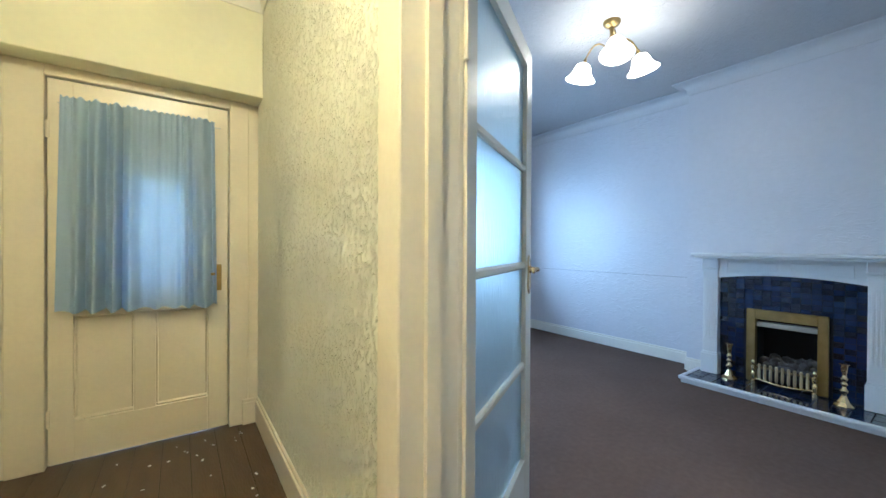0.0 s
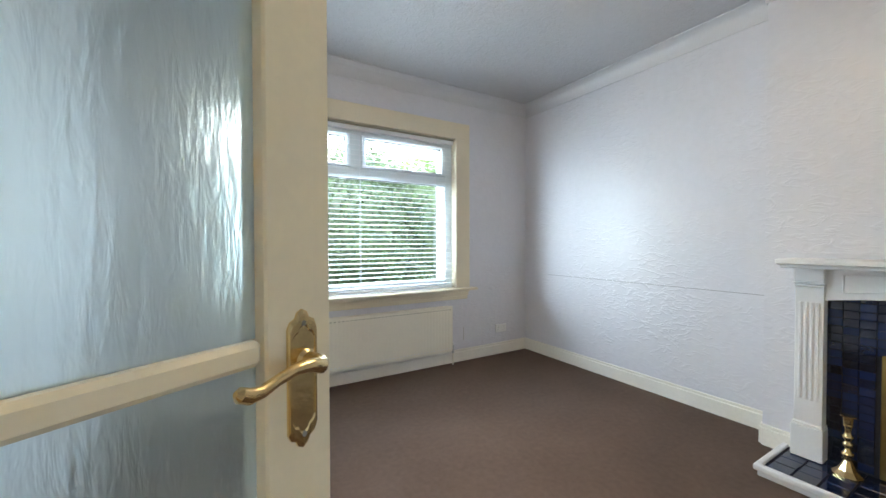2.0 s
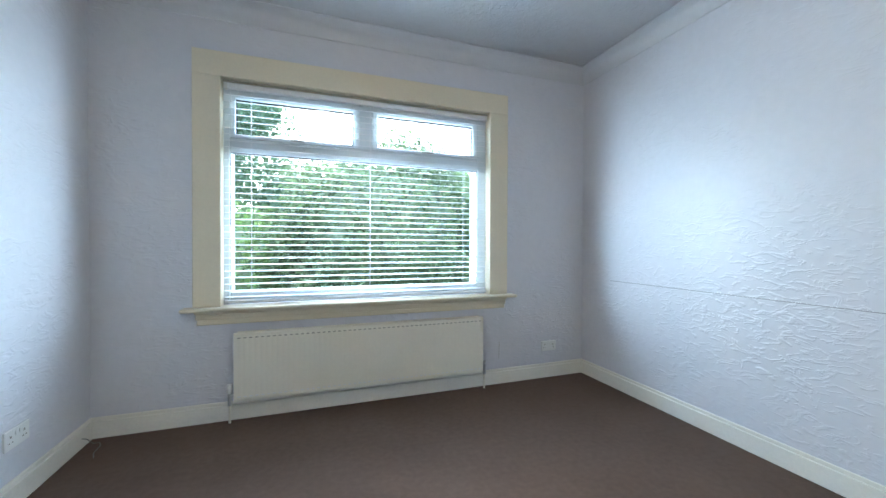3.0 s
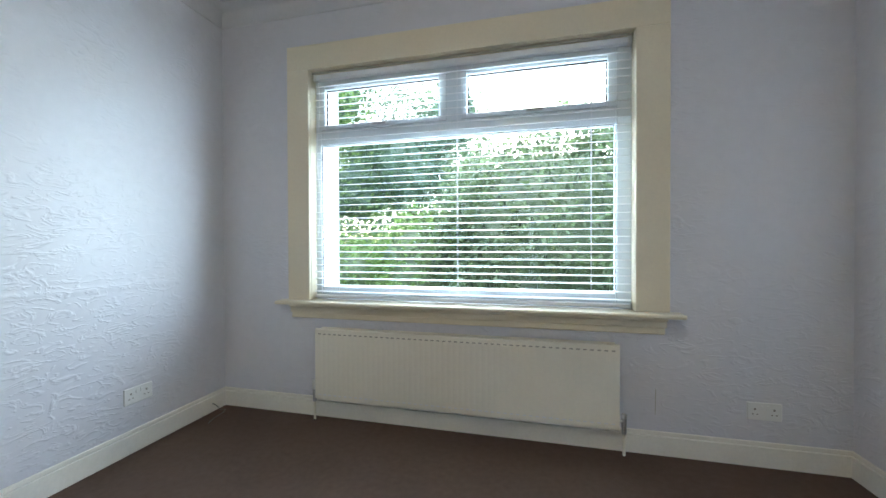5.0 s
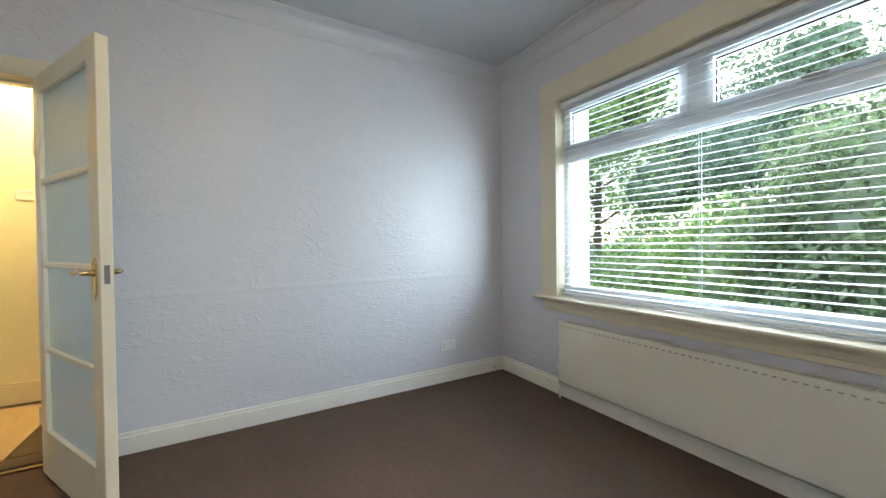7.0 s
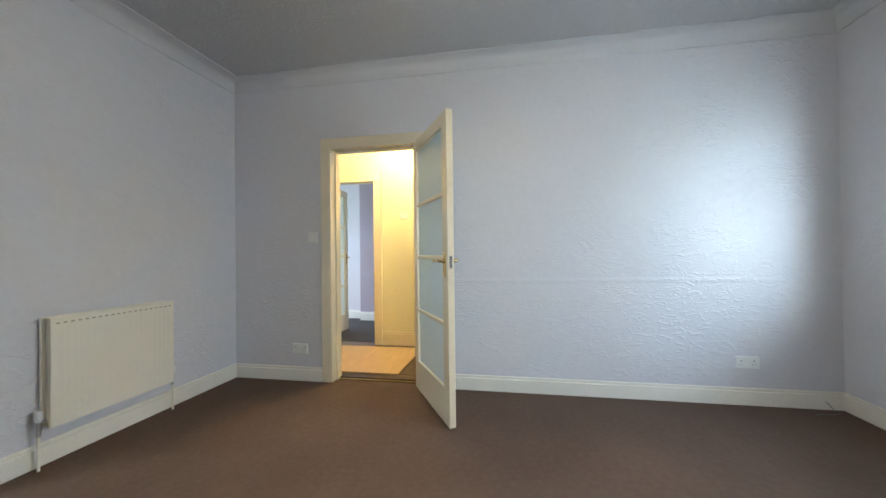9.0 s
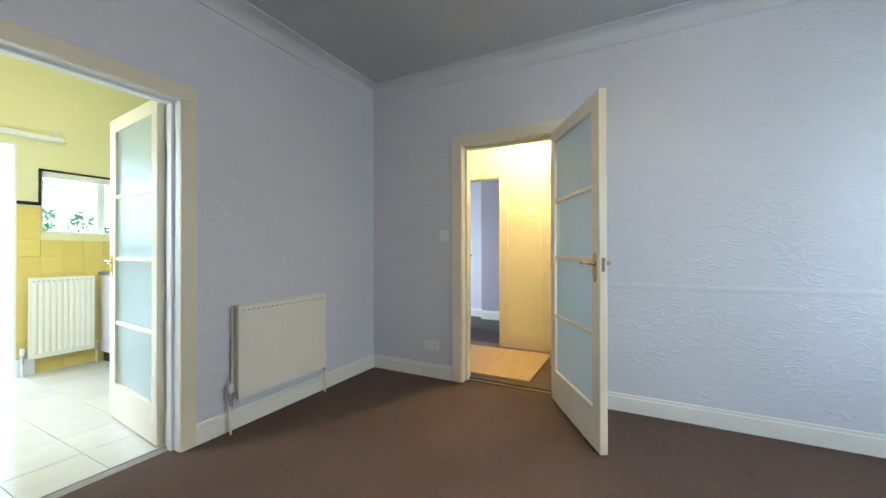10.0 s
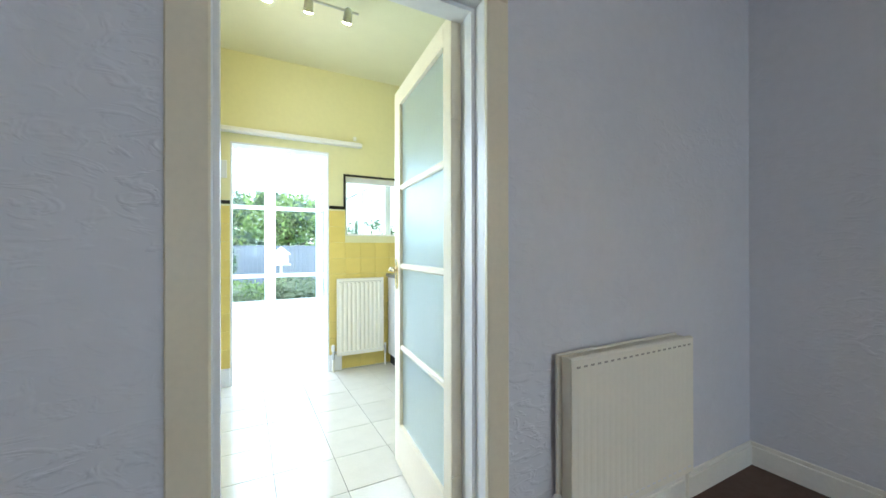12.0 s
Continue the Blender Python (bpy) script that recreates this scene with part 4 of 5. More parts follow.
def plate(name, at, rz, w, h, label, category, holes):
    p = thing(name, at, label, category, rz)
    part("cover", boxes(((-w / 2, 0, -h / 2), (w / 2, 0.009, h / 2), 0.003)), M_PLASTIC, p)
    if holes == "socket":
        for s in (-1, 1):
            part("rocker", boxes(((s * 0.012 - 0.005, 0.009, 0.012), (s * 0.012 + 0.005, 0.012, 0.03), 0.001)), M_PLASTIC, p)
            part("pin_hole", boxes(((s * 0.04 - 0.004, 0.0085, 0.006), (s * 0.04 + 0.004, 0.0095, 0.016)), ((s * 0.04 - 0.013, 0.0085, -0.016), (s * 0.04 - 0.006, 0.0095, -0.011)), ((s * 0.04 + 0.006, 0.0085, -0.016), (s * 0.04 + 0.013, 0.0095, -0.011))), M_GROUT, p, "dark socket slots")
    elif holes == "switch":
        part("rocker", boxes(((-0.006, 0.009, -0.012), (0.006, 0.014, 0.012), 0.002)), M_PLASTIC, p)
    return p


plate("double_socket", (X0, 3.905, 0.297), -90, 0.146, 0.086, "white double power socket low on the papered wall", "socket", "socket")
plate("double_socket", (X0, 0.476, 0.275), -90, 0.146, 0.086, "white double power socket beside the hall door", "socket", "socket")
plate("double_socket", (5.50, Y1, 0.268), 180, 0.146, 0.086, "white double power socket in the window wall", "socket", "socket")
plate("light_switch", (X0, 0.606, 1.236), -90, 0.086, 0.086, "white single light switch beside the hall door", "switch", "switch")
plate("thermostat", (HX0, 1.045, 1.535), -90, 0.10, 0.075, "white thermostat box on the hall wall", "thermostat", "")
bm = bmesh.new()
tube(bm, [(2.376, 4.36, 0.055), (2.40, 4.36, 0.05), (2.42, 4.38, 0.012), (2.44, 4.40, 0.005), (2.46, 4.36, 0.004), (2.465, 4.28, 0.004), (2.49, 4.22, 0.004)], 0.0022, 8)
tagged(new("aerial_cable", to_mesh("aerial_cable", bm, M_DULLSTEEL, True)), "short loose grey aerial cable lying on the carpet", "cable")


# ---- hall ----
def back_door():
    d = thing("back_door", (1.245, 3.462, 0), "cream panelled door with a glazed upper half, closed", "door")
    w, t = 0.793, 0.042
    part("stile", boxes(((0.003, 0, 0.012), (0.096, t, 1.978), 0.002)), M_GLOSS, d)
    part("stile", boxes(((w - 0.106, 0, 0.012), (w - 0.003, t, 1.978), 0.002)), M_GLOSS, d)
    for z0, z1 in ((0.012, 0.215), (0.765, 0.93), (1.86, 1.978)):
        part("rail", boxes(((0.096, 0, z0), (w - 0.106, t, z1), 0.002)), M_GLOSS, d)
    part("muntin", boxes(((0.34, 0, 0.215), (0.436, t, 0.765), 0.002)), M_GLOSS, d)
    for x0, x1 in ((0.096, 0.34), (0.436, w - 0.106)):
        part("panel", boxes(((x0, 0.022, 0.215), (x1, 0.034, 0.765))), M_GLOSS, d)
        part("panel_bead", boxes(((x0, 0.006, 0.215), (x1, 0.022, 0.235), 0.007), ((x0, 0.006, 0.75), (x1, 0.022, 0.765), 0.007), ((x0, 0.006, 0.235), (x0 + 0.012, 0.022, 0.75), 0.005), ((x1 - 0.012, 0.006, 0.235), (x1, 0.022, 0.75), 0.005)), M_GLOSS, d)
    part("glazing_panel", boxes(((0.096, 0.012, 0.93), (0.335, 0.03, 1.86)), ((0.57, 0.012, 0.93), (w - 0.106, 0.03, 1.86)), ((0.335, 0.012, 1.56), (0.57, 0.03, 1.86)), ((0.335, 0.012, 0.93), (0.57, 0.03, 0.945))), M_GLOSS, d)
    p = part("pane", boxes(((0.335, 0.018, 0.945), (0.57, 0.024, 1.56))), M_OBSCURE, d, "frosted glass pane")
    p.visible_shadow = False
    h = part("handle_plate", boxes(((w - 0.075, -0.006, 0.86), (w - 0.035, 0, 1.02), 0.002)), M_OLDBRASS, d, "dull brass handle plate")
    bm = bmesh.new()
    tube(bm, [(w - 0.055, -0.004, 0.965), (w - 0.055, -0.045, 0.965), (w - 0.07, -0.05, 0.965), (w - 0.12, -0.05, 0.963)], 0.008, 8)
    part("lever", bm, M_OLDBRASS, h, "", True)
    for z in (0.25, 1.72):
        bm = boxes(((-0.004, -0.006, z - 0.045), (0.01, 0.0, z + 0.045), 0.002))
        part("hinge", bm, M_GLOSS, d, "painted-over hinge")


back_door()


def curtain():
    c = thing("door_curtain", (1.245, 3.43, 0.80), "sheer pale blue gathered curtain hung over the door glass", "curtain")
    bm = bmesh.new()
    nx, nz = 260, 30
    rng = random.Random(9)
    ph = [rng.random() * 6 for _ in range(6)]
    grid = []
    for j in range(nz + 1):
        v = j / nz
        row = []
        for i in range(nx + 1):
            u = i / nx
            x = 0.06 - 0.02 * (1 - v) + u * (0.66 + 0.035 * (1 - v))
            warp = u + 0.018 * math.sin(13 * u + ph[0]) + 0.010 * math.sin(29 * u + ph[1])
            fold = 2 * math.pi * 8.5 * warp
            gather = math.sin(2 * math.pi * 25 * u + ph[2] + math.sin(17 * u))
            deep = 0.55 + 0.45 * math.sin(9 * u + ph[3])
            y = -0.05 + (0.022 + 0.030 * (1 - v)) * deep * (math.sin(fold) + 0.35 * math.sin(2 * fold + 0.8)) + 0.003 * gather * max(0.0, (v - 0.55) / 0.45)
            x += 0.006 * math.sin(fold + 1.2) * deep
            z = v * 1.075 - 0.02 * u * (1 - v) + 0.006 * math.sin(fold) * (1 - v)
            if v > 0.97:
                z += 0.006 * gather
            row.append(bm.verts.new((x, min(y, 0.02), z)))
        grid.append(row)
    for a, b in zip(grid, grid[1:]):
        for k in range(nx):
            bm.faces.new((a[k], a[k + 1], b[k + 1], b[k]))
    o = part("cloth", bm, M_SHEER, c, "sheer blue cloth in soft folds", True)
    bm = bmesh.new()
    tube(bm, [(0.045, -0.004, 1.05), (0.75, -0.004, 1.05)], 0.003, 8)
    part("wire", bm, M_CHROME, c, "thin curtain wire")


M_SHEER = mat("sheer_blue_cloth", (0.42, 0.53, 0.72), 0.9, vary=0.05, scale=6, bump=0.1, bump_scale=500)
b_ = M_SHEER.node_tree.nodes["Principled BSDF"]
tl_, mx_, tp_ = (M_SHEER.node_tree.nodes.new(k) for k in ("ShaderNodeBsdfTranslucent", "ShaderNodeMixShader", "ShaderNodeBsdfTransparent"))
mx2_ = M_SHEER.node_tree.nodes.new("ShaderNodeMixShader")
tl_.inputs["Color"].default_value, tp_.inputs["Color"].default_value = (0.35, 0.5, 0.68, 1), (0.8, 0.9, 1, 1)
mx_.inputs["Fac"].default_value, mx2_.inputs["Fac"].default_value = 0.22, 0.06
lk_ = M_SHEER.node_tree.links
lk_.new(b_.outputs[0], mx_.inputs[1]), lk_.new(tl_.outputs[0], mx_.inputs[2])
lk_.new(mx_.outputs[0], mx2_.inputs[1]), lk_.new(tp_.outputs[0], mx2_.inputs[2])
lk_.new(mx2_.outputs[0], M_SHEER.node_tree.nodes["Material Output"].inputs["Surface"])
curtain()

hl = thing("hall_light", (1.62, 1.15, H), "lit glass globe on the hall ceiling", "ceiling light")
bm = bmesh.new()
lathe(bm, [(0.06, 0), (0.06, -0.02), (0.03, -0.03)], 20)
part("fitting", bm, M_OLDBRASS, hl)
bm = bmesh.new()
bmesh.ops.create_uvsphere(bm, u_segments=20, v_segments=12, radius=0.085, matrix=Matrix.Translation((0, 0, -0.11)))
part("globe", bm, M_HALLGLOBE, hl, "lit opal globe", True)


def louvre_cupboard():
    c = thing("louvred_cupboard", (HX0 - 0.06, 1.66, 0), "cream built-in cupboard with louvred doors over a plain panel", "cupboard")
    part("lower_panel", boxes(((0, -0.388, 0.0), (0.02, 0.388, 0.46), 0.002)), M_GLOSS, c)
    part("top_panel", boxes(((0, -0.388, 1.58), (0.02, 0.388, 1.968), 0.002)), M_GLOSS, c)
    for y0, y1 in ((-0.386, -0.002), (0.002, 0.386)):
        d = part("door", boxes(((0, y0, 0.47), (0.024, y0 + 0.11, 1.575), 0.002), ((0, y1 - 0.11, 0.47), (0.024, y1, 1.575), 0.002), ((0, y0 + 0.11, 0.47), (0.024, y1 - 0.11, 0.54)), ((0, y0 + 0.11, 1.0), (0.024, y1 - 0.11, 1.05)), ((0, y0 + 0.11, 1.53), (0.024, y1 - 0.11, 1.575))), M_WHITE, c, "white louvred door")
        me = to_mesh("slat", boxes(((-0.019, y0 + 0.108, -0.003), (0.019, y1 - 0.108, 0.003))), M_WHITE)
        for z0 in (0.56, 1.07):
            for k in range(14):
                s = new("slat", me)
                s.parent = d
                s.matrix_basis = pose(0.012, 0, z0 + k * 0.0325, 0, 62, 0)


louvre_cupboard()


# ---- kitchen ----
radiator("radiator", (3.78, KY0, 0), 0, 0.45, 0.15, 0.875, "upright white fluted radiator on the kitchen wall", 0.045, 0.09, flute=0.009)


def base_cabinet():
    c = thing("base_cabinet", (2.9, KY0, 0), "white kitchen base cabinet beside the radiator", "cabinet")
    part("carcass", boxes(((-0.58, 0.002, 0.1), (0.58, 0.56, 0.87), 0.002)), M_WHITE, c)
    part("plinth", boxes(((-0.56, 0.02, 0.0), (0.56, 0.5, 0.1))), M_DARK, c)
    for x in (-0.58, 0.0):
        d = part("door", boxes(((x + 0.004, 0.562, 0.11), (x + 0.576, 0.58, 0.86), 0.003)), M_WHITE, c)
        bm = bmesh.new()
        tube(bm, [(x + 0.5, 0.58, 0.75), (x + 0.5, 0.605, 0.75), (x + 0.5, 0.605, 0.6), (x + 0.5, 0.58, 0.6)], 0.005)
        part("handle", bm, M_CHROME, d, "steel bar handle", True)
    tagged(new("worktop", to_mesh("worktop", boxes(((2.31, KY0 + 0.002, 0.87), (3.5, KY0 + 0.6, 0.905), 0.004)), M_STEEL)), "speckled grey kitchen worktop on the cabinet", "worktop")


base_cabinet()


def strip_light():
    s = thing("curtain_rail", (4.4, KY0, 2.15), "white boxed rail above the opening", "rail")
    part("rail", boxes(((-0.63, 0.0, -0.02), (0.62, 0.075, 0.02), 0.006)), M_WHITE, s)
    part("end_cap", boxes(((-0.645, 0.004, -0.016), (-0.63, 0.06, 0.016), 0.003)), M_PLASTIC, s)
    part("cable_clip", boxes(((-0.60, 0.0, 0.05), (-0.57, 0.012, 0.09), 0.002)), M_PLASTIC, s)


strip_light()


def spot_bar():
    s = thing("spotlight_bar", (4.40, -1.64, KH), "brushed steel ceiling bar with three lit spotlights", "ceiling light")
    bm = bmesh.new()
    tube(bm, [(-0.32, 0, -0.10), (0.32, 0, -0.10)], 0.008)
    lathe(bm, [(0.05, 0), (0.05, -0.02), (0.02, -0.03)], 16)
    tube(bm, [(0, 0, -0.02), (0, 0, -0.10)], 0.008)
    part("bar", bm, M_CHROME, s, "", True)
    for x in (-0.245, 0.0, 0.235):
        m = Matrix.Translation((x, 0.02, -0.14)) @ Matrix.Rotation(radians(-30), 4, "X")
        bm = bmesh.new()
        tube(bm, [(x, 0, -0.10), (x, 0.01, -0.14)], 0.006)
        lathe(bm, [(0.012, 0.045), (0.024, 0.03), (0.028, 0.0), (0.032, -0.045), (0.027, -0.043)], 16, m)
        h = part("head", bm, M_CHROME, s, "tilted steel spot head", True)
        bm = bmesh.new()
        lathe(bm, [(0.026, -0.04), (0.026, -0.048), (0.012, -0.054)], 16, m)
        part("bulb", bm, M_SPOTGLOW, h, "lit bulb", True)


spot_bar()
tall = thing("open_white_door", (4.99, KY0 + 0.02, 0), "white flush door standing open against the kitchen wall", "door")
part("leaf", boxes(((0, 0.0, 0.01), (0.04, 0.74, 1.98), 0.003)), M_WHITE, tall)
bm = bmesh.new()
tube(bm, [(0, 0.06, 1.03), (-0.035, 0.06, 1.03), (-0.04, 0.14, 1.03)], 0.008)
part("handle", bm, M_CHROME, tall, "steel lever handle", True)
plate("timer_switch", (4.93, KY0, 1.82), 0, 0.08, 0.15, "white control box on the yellow kitchen wall", "switch", "switch")


# ---- gardens ----
def leaf_cloud(name, centres, count, size, material, seed, parent=None):
    """Many small leaves in uneven clumps: centres are (x, y, z, rx, ry, rz)."""
    rng = np.random.default_rng(seed)
    tot = sum(c[3] * c[5] for c in centres)
    verts, faces = [], []
    for cx, cy, cz, rx, ry, rz in centres:
        n = int(count * rx * rz / tot)
        d = rng.normal(size=(n, 3))
        d /= np.linalg.norm(d, axis=1)[:, None]
        lump = 1 + 0.16 * np.sin(5 * d[:, 0] + seed) * np.cos(6 * d[:, 2] + cx) + 0.1 * np.sin(11 * d[:, 1] + 9 * d[:, 2])
        p = d * (0.72 + 0.32 * rng.random(n) ** 0.5)[:, None] * lump[:, None] * np.array((rx, ry, rz)) + np.array((cx, cy, cz))
        a = rng.normal(size=(n, 3))
        a /= np.linalg.norm(a, axis=1)[:, None]
        b = np.cross(a, rng.normal(size=(n, 3)))
        b /= np.linalg.norm(b, axis=1)[:, None]
        s = size * (0.6 + 0.8 * rng.random(n))[:, None]
        k = len(verts)
        quad = np.stack((p - a * s, p + b * s * 0.45, p + a * s, p - b * s * 0.45), 1).reshape(-1, 3)
        verts.extend(quad.tolist())
        faces.extend([(k + 4 * i, k + 4 * i + 1, k + 4 * i + 2, k + 4 * i + 3) for i in range(n)])
    me = bpy.data.meshes.new(name)
    me.from_pydata(verts, [], faces)
    me.materials.append(material)
    ob = new(name, me)
    ob.parent = parent
    return ob


def tree(name, at, height, spread, material, seed, label, leaf=0.09, count=5000):
    t = thing(name, at, label, "tree")
    rng = random.Random(seed)
    bm = bmesh.new()
    tube(bm, [(0.06 * rng.random(), 0.06 * rng.random(), height * 0.7 * k / 6 - 0.05) for k in range(7)], [0.16 * (1 - k / 8) * height / 6 for k in range(7)], 10)
    tips = []
    for k in range(9):
        a, z = k * 2.4, height * (0.28 + 0.05 * k)
        r = spread * (0.75 - 0.04 * k)
        tip = Vector((r * math.cos(a), r * math.sin(a), z + height * 0.14))
        tube(bm, [(0, 0, z), tip * 0.5 + Vector((0, 0, z * 0.52)), tip], [0.05, 0.035, 0.012], 6)
        tips.append(tip)
    part("trunk", bm, M_BARK, t, "rough brown bark", True)
    clumps = [(p.x, p.y, p.z, spread * 0.48, spread * 0.48, height * 0.15) for p in tips] + [(0, 0, height * 0.82, spread * 0.5, spread * 0.5, height * 0.18), (0, 0, height * 0.6, spread * 0.7, spread * 0.7, height * 0.2)]
    # Dark lumpy cores fill the crown; its inner shade is in their colour.
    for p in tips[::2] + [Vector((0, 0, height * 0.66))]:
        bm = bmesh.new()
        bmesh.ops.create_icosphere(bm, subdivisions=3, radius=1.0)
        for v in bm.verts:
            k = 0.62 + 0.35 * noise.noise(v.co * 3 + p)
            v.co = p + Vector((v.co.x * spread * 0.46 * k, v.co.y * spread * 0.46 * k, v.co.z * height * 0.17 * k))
        part("inner_foliage", bm, M_LEAF3, t, "inner foliage core, crown shade put into its colour")
    crown = leaf_cloud("crown", clumps, count, leaf, material, seed, t)
    return t


def shrub(name, at, rx, ry, h, material, seed, label, leaf=0.05, count=6000):
    s = thing(name, at, label, "shrub")
    bm = bmesh.new()
    for k in range(7):
        a = k * 0.9
        tube(bm, [(0.06 * math.cos(a), 0.06 * math.sin(a), -0.03), (0.3 * rx * math.cos(a), 0.3 * ry * math.sin(a), h * 0.4), (0.6 * rx * math.cos(a), 0.6 * ry * math.sin(a), h * 0.75)], [0.03, 0.022, 0.008], 6)
    part("stem", bm, M_BARK, s, "woody stems", True)
    bm = bmesh.new()
    bmesh.ops.create_icosphere(bm, subdivisions=3, radius=1.0)
    for v in bm.verts:
        k = 0.78 + 0.1 * noise.noise(v.co * 2.5 + Vector((seed, 0, 0)))
        v.co = Vector((v.co.x * rx * k, v.co.y * ry * k, h * 0.52 + v.co.z * h * 0.5 * k))
    part("inner_foliage", bm, M_LEAF, s, "dense inner foliage")
    leaf_cloud("leaves", [(0, 0, h * 0.52, rx, ry, h * 0.5), (0.35 * rx, 0.1, h * 0.62, rx * 0.6, ry * 0.6, h * 0.4), (-0.4 * rx, 0, h * 0.45, rx * 0.55, ry * 0.6, h * 0.4)], count, leaf, material, seed, s)
    return s


G = -0.35
shrub("garden_shrub", (4.75, 8.0, G), 1.75, 1.2, 3.0, M_LEAF, 1, "large rounded evergreen shrub with small dense leaves", 0.048, 34000)
shrub("garden_shrub", (2.5, 8.6, G), 0.9, 0.8, 1.9, M_LEAF2, 2, "bright green leafy shrub beside the path", 0.045, 10000)
shrub("garden_shrub", (0.9, 9.2, G), 1.1, 0.9, 1.5, M_LEAF2, 3, "yellow-green low shrub by the garden wall", 0.045, 11000)
shrub("garden_shrub", (7.2, 9.0, G), 1.4, 1.2, 2.7, M_LEAF, 4, "tall dense garden shrub", 0.06, 12000)
shrub("garden_shrub", (-1.2, 8.4, G), 1.3, 1.0, 1.9, M_LEAF3, 5, "dark green garden shrub", 0.045, 9000)
tree("garden_tree", (1.0, 13.5, G), 6.6, 2.5, M_LEAF3, 11, "broad dark green tree behind the garden wall", 0.052, 26000)
tree("garden_tree", (-2.4, 12.0, G), 7.0, 2.6, M_LEAF2, 12, "light green leafy tree", 0.052, 26000)
tree("garden_tree", (9.5, 14.0, G), 4.8, 2.2, M_LEAF2, 13, "yellow-green tree beyond the shrubs", 0.07, 11000)
tree("garden_tree", (-6.5, 11.5, G), 5.2, 2.8, M_LEAF, 14, "leafy green garden tree", 0.052, 26000)
tree("garden_tree", (5.0, 15.5, G), 3.8, 2.3, M_LEAF, 15, "green tree behind the big shrub", 0.07, 11000)
structure("garden_wall", boxes(((-14, 10.6, G), (14, 10.9, 0.75), 0.02), ((-14, 10.56, 0.75), (14, 10.94, 0.83), 0.02)), M_STONE, "grey stone garden wall with a coping", "garden wall")
far = leaf_cloud("far_wood", [(-30 + 3.6 * k, 22 - 0.25 * (12 - k) + 1.5 * math.sin(k * 2.1), 1.6, 3.2, 2.0, 3.2 + 0.9 * math.sin(k * 1.7)) for k in range(14)], 42000, 0.15, M_LEAF3, 31)
tagged(far, "hazy green belt of trees beyond the garden", "trees", kind="stuff")
far = leaf_cloud("far_wood", [(-12 + 4.0 * k, -26 + 1.5 * math.sin(k * 2.1), 1.0, 3.0, 2.0, 2.2 + 0.7 * math.sin(k * 1.3)) for k in range(9)], 16000, 0.17, M_LEAF3, 32)
tagged(far, "hazy green belt of trees beyond the back fence", "trees", kind="stuff")
structure("trim_wall_crack", boxes(((5.022, Y1 - 0.0015, 0.20), (5.0245, Y1, 0.30)), ((5.024, Y1 - 0.0015, 0.30), (5.0265, Y1, 0.335))), M_OLDSEAM, "thin crack in the papered wall", "crack")
# behind the sunroom
fence = tagged(new("garden_fence", to_mesh("garden_fence", boxes(((-6, -15.1, 0.0), (14, -15.05, 0.08)), ((-6, -15.1, 1.0), (14, -15.05, 1.08))), M_FENCE)), "blue-grey close-boarded garden fence", "fence")
me = to_mesh("board", boxes(((-0.07, 0, G), (0.07, 0.022, 1.3), 0.004)), M_FENCE)
for k in range(60):
    o = new("board", me)
    o.parent = fence
    o.matrix_basis = pose(-1.0 + 0.147 * k, -15.05, 0.02 * random.random())
shrub("garden_shrub", (5.9, -11.0, G), 0.9, 0.8, 2.6, M_LEAF3, 21, "dark shrub with yellow-tipped leaves beside the terrace", 0.06, 4500)
shrub("garden_shrub", (3.6, -10.4, G), 0.9, 0.6, 0.75, M_LEAF, 22, "low leafy plant on the terrace edge", 0.05, 2500)
shrub("garden_shrub", (5.0, -10.0, G), 0.7, 0.5, 0.7, M_LEAF2, 23, "low bright plant on the terrace edge", 0.05, 2000)
tree("garden_tree", (3.0, -17.5, G), 4.4, 2.2, M_LEAF2, 24, "green tree behind the fence", 0.11, 4500)
tree("garden_tree", (6.6, -19.0, G), 5.2, 2.4, M_LEAF3, 25, "dark tree behind the fence", 0.11, 4500)
bh = thing("bird_table", (3.85, -10.9, G), "white wooden bird table with a pitched roof", "bird table")
part("post", boxes(((-0.03, -0.03, 0), (0.03, 0.03, 1.05))), M_WHITE, bh)
part("tray", boxes(((-0.25, -0.2, 1.05), (0.25, 0.2, 1.09), 0.004)), M_WHITE, bh)
part("body", boxes(((-0.18, -0.14, 1.09), (0.18, 0.14, 1.36), 0.004)), M_WHITE, bh)
bm = bmesh.new()
v = [bm.verts.new(p) for p in ((-0.26, -0.2, 1.36), (0.26, -0.2, 1.36), (0.26, 0.2, 1.36), (-0.26, 0.2, 1.36), (0, -0.2, 1.58), (0, 0.2, 1.58))]
for f in ((0, 1, 2, 3), (0, 4, 5, 3), (1, 2, 5, 4), (0, 1, 4), (3, 5, 2)):
    bm.faces.new([v[k] for k in f])
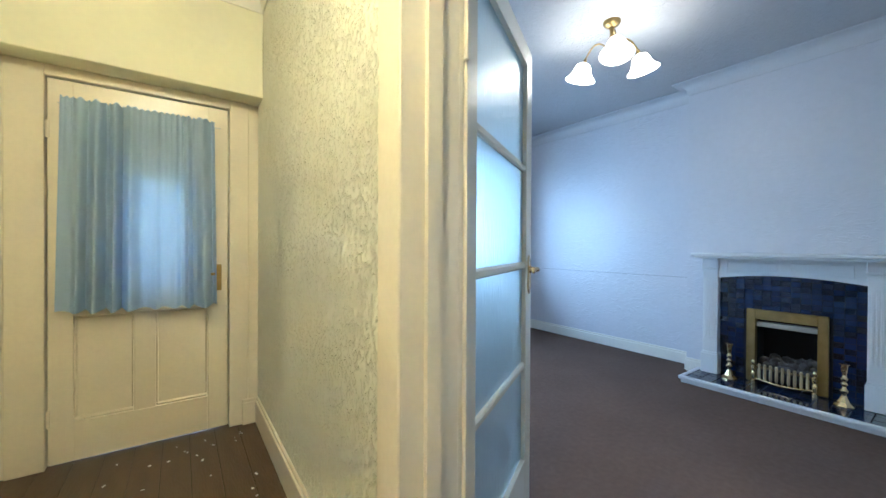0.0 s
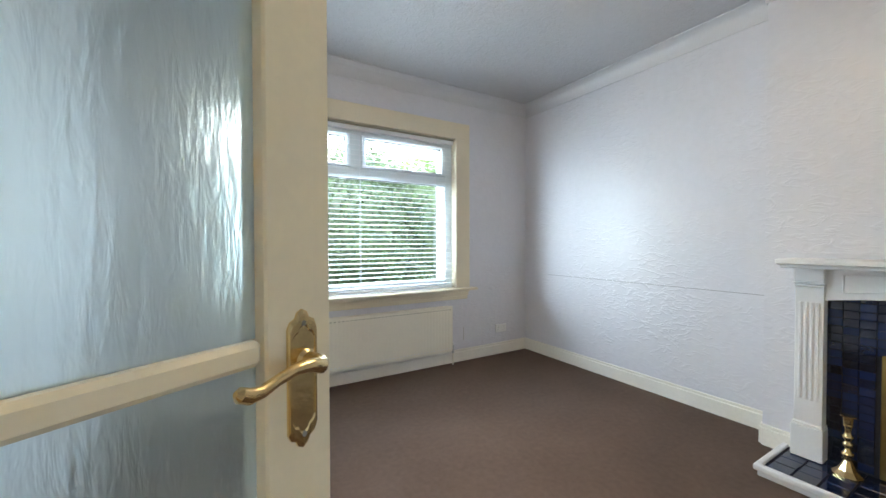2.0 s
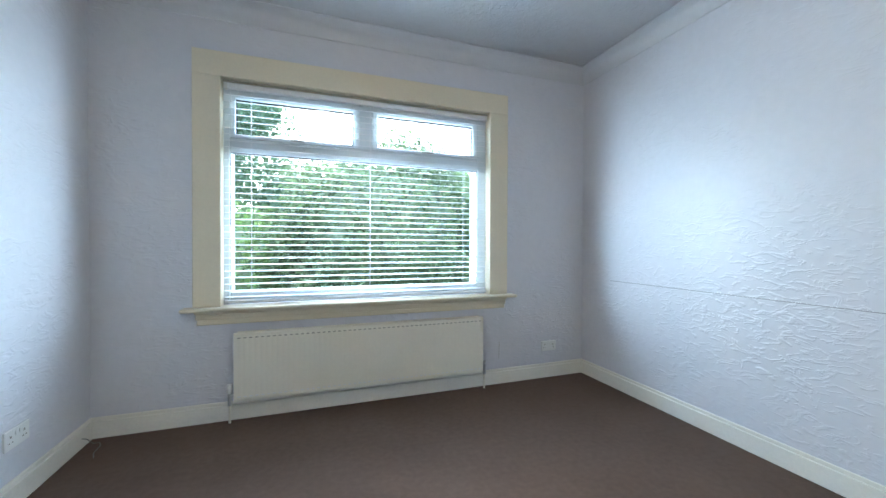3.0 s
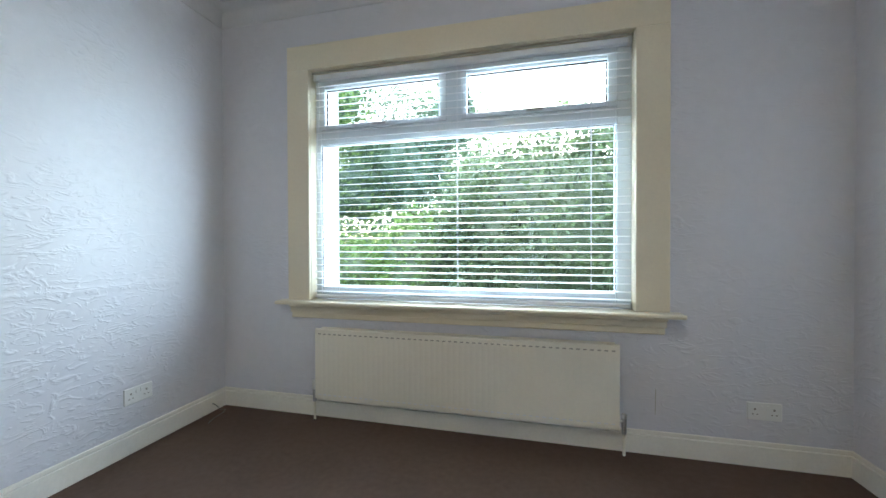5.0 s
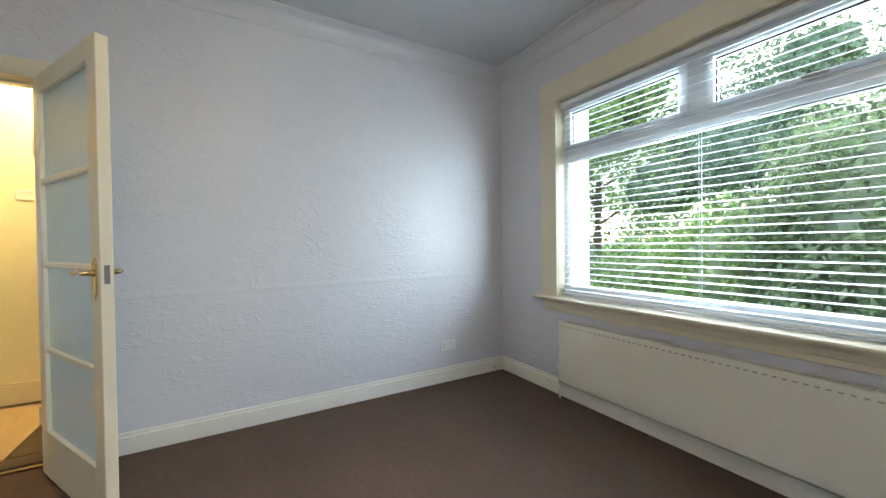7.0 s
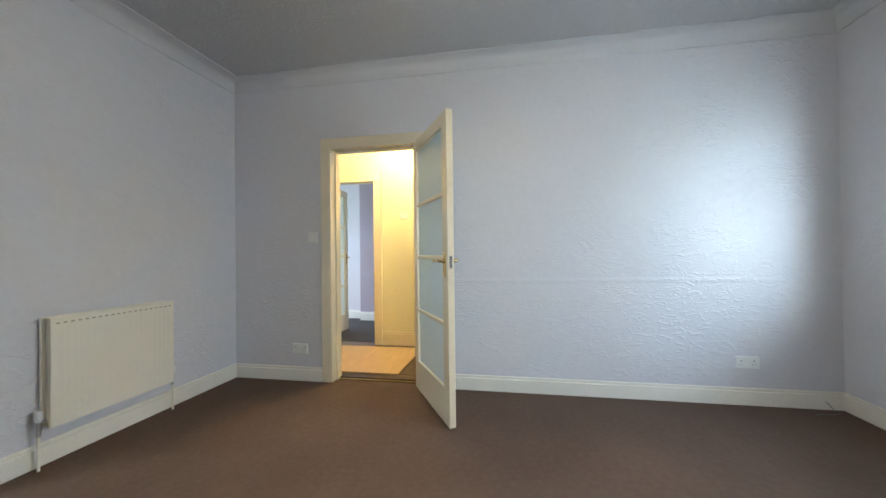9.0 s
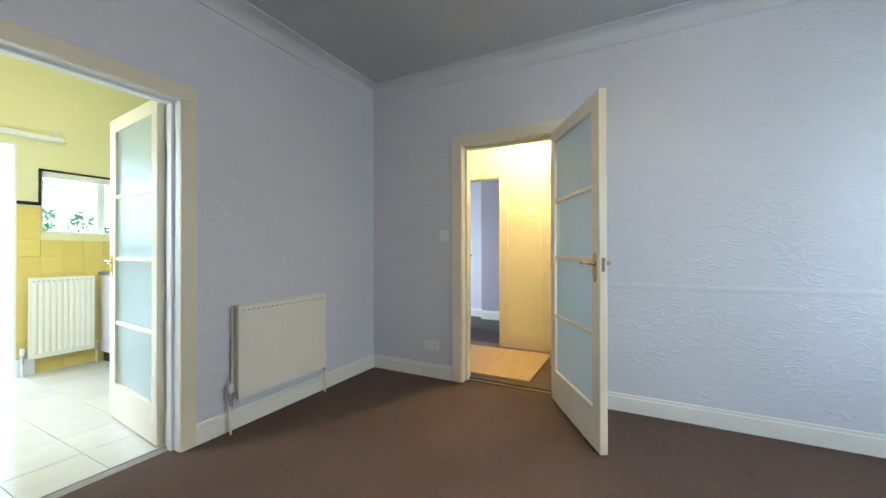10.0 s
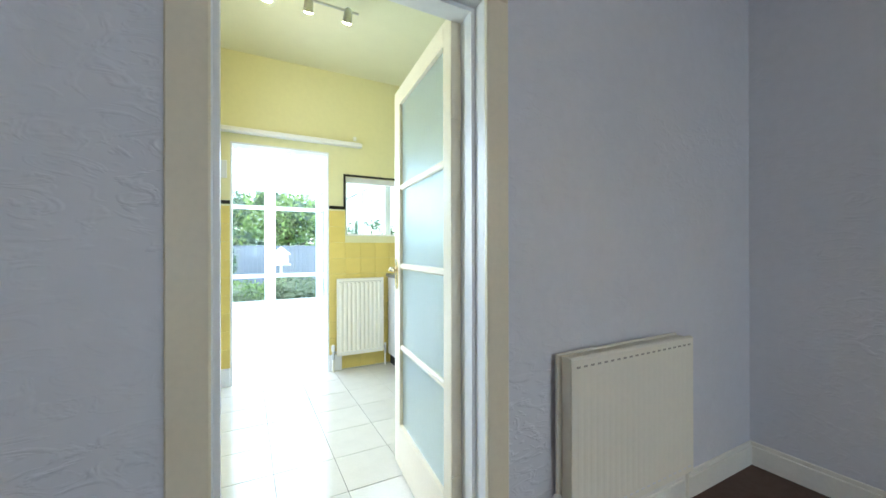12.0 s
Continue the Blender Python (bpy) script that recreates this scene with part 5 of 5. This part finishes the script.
part("roof", bm, M_WHITE, bh)


rng = random.Random(17)
bm = bmesh.new()
for k in range(60):
    x, y, r = 1.35 + 0.8 * rng.random() ** 0.6, 1.9 + 1.5 * rng.random(), 0.002 + 0.004 * rng.random()
    m = pose(x, y, 0.003, 20 * rng.random(), 20 * rng.random(), 360 * rng.random()) @ Matrix.Diagonal((r * 1.6, r, 0.0015, 1))
    bmesh.ops.create_cube(bm, size=1.6, matrix=m)
tagged(new("paint_flakes", to_mesh("paint_flakes", bm, M_WHITE)), "scattered pale flakes of plaster on the hall boards", "debris", kind="stuff")


# ---- floor boards and tiles ----
hall_floor = bpy.data.objects["floor_hall"]
me = to_mesh("floor_board", boxes(((-0.061, -2.35, -0.004), (0.061, 2.35, 0.0), 0.001)), M_BOARD)
for k in range(10):
    o = new("floor_board", me)
    o.parent = hall_floor
    o.matrix_basis = pose(1.03 + k * 0.1245, 1.24 - 0.01 * (k % 2), 0.0005 * (k % 3))
me = to_mesh("tile", boxes(((-0.151, -0.155, -0.004), (0.151, 0.155, 0.002), 0.0012)), M_FLOORTILE)
for c in range(-6, 5):
    for r in range(21):
        x, y = 4.475 + 0.304 * c, -0.46 - 0.3135 * r
        if x < KX0 + 0.1 or (y < -2.9 and not CX0 < x < CX1):
            continue
        o = new("tile", me)
        o.parent = floor_k
        o.matrix_basis = pose(x, y, 0.0004 * random.random())
wk = bpy.data.objects["wall_kitchen_south"]
me = to_mesh("wall_tile", boxes(((-0.0745, 0, -0.0745), (0.0745, 0.007, 0.0745), 0.0015)), M_YTILE)
for c in range(11):
    for r in range(11):
        x, z = 3.985 - 0.15 * c, 0.01 + 0.0755 + 0.1505 * r - 0.15 * 0
        if z > 1.53 or (x < 3.98 and z + 0.07 > 1.3 and z > 1.2):
            continue
        o = new("wall_tile", me)
        o.parent = wk
        o.matrix_basis = pose(x, KY0, z)
for r in range(10):
    o = new("wall_tile", me)
    o.parent = wk
    o.matrix_basis = pose(4.945, KY0, 0.0855 + 0.1505 * r)
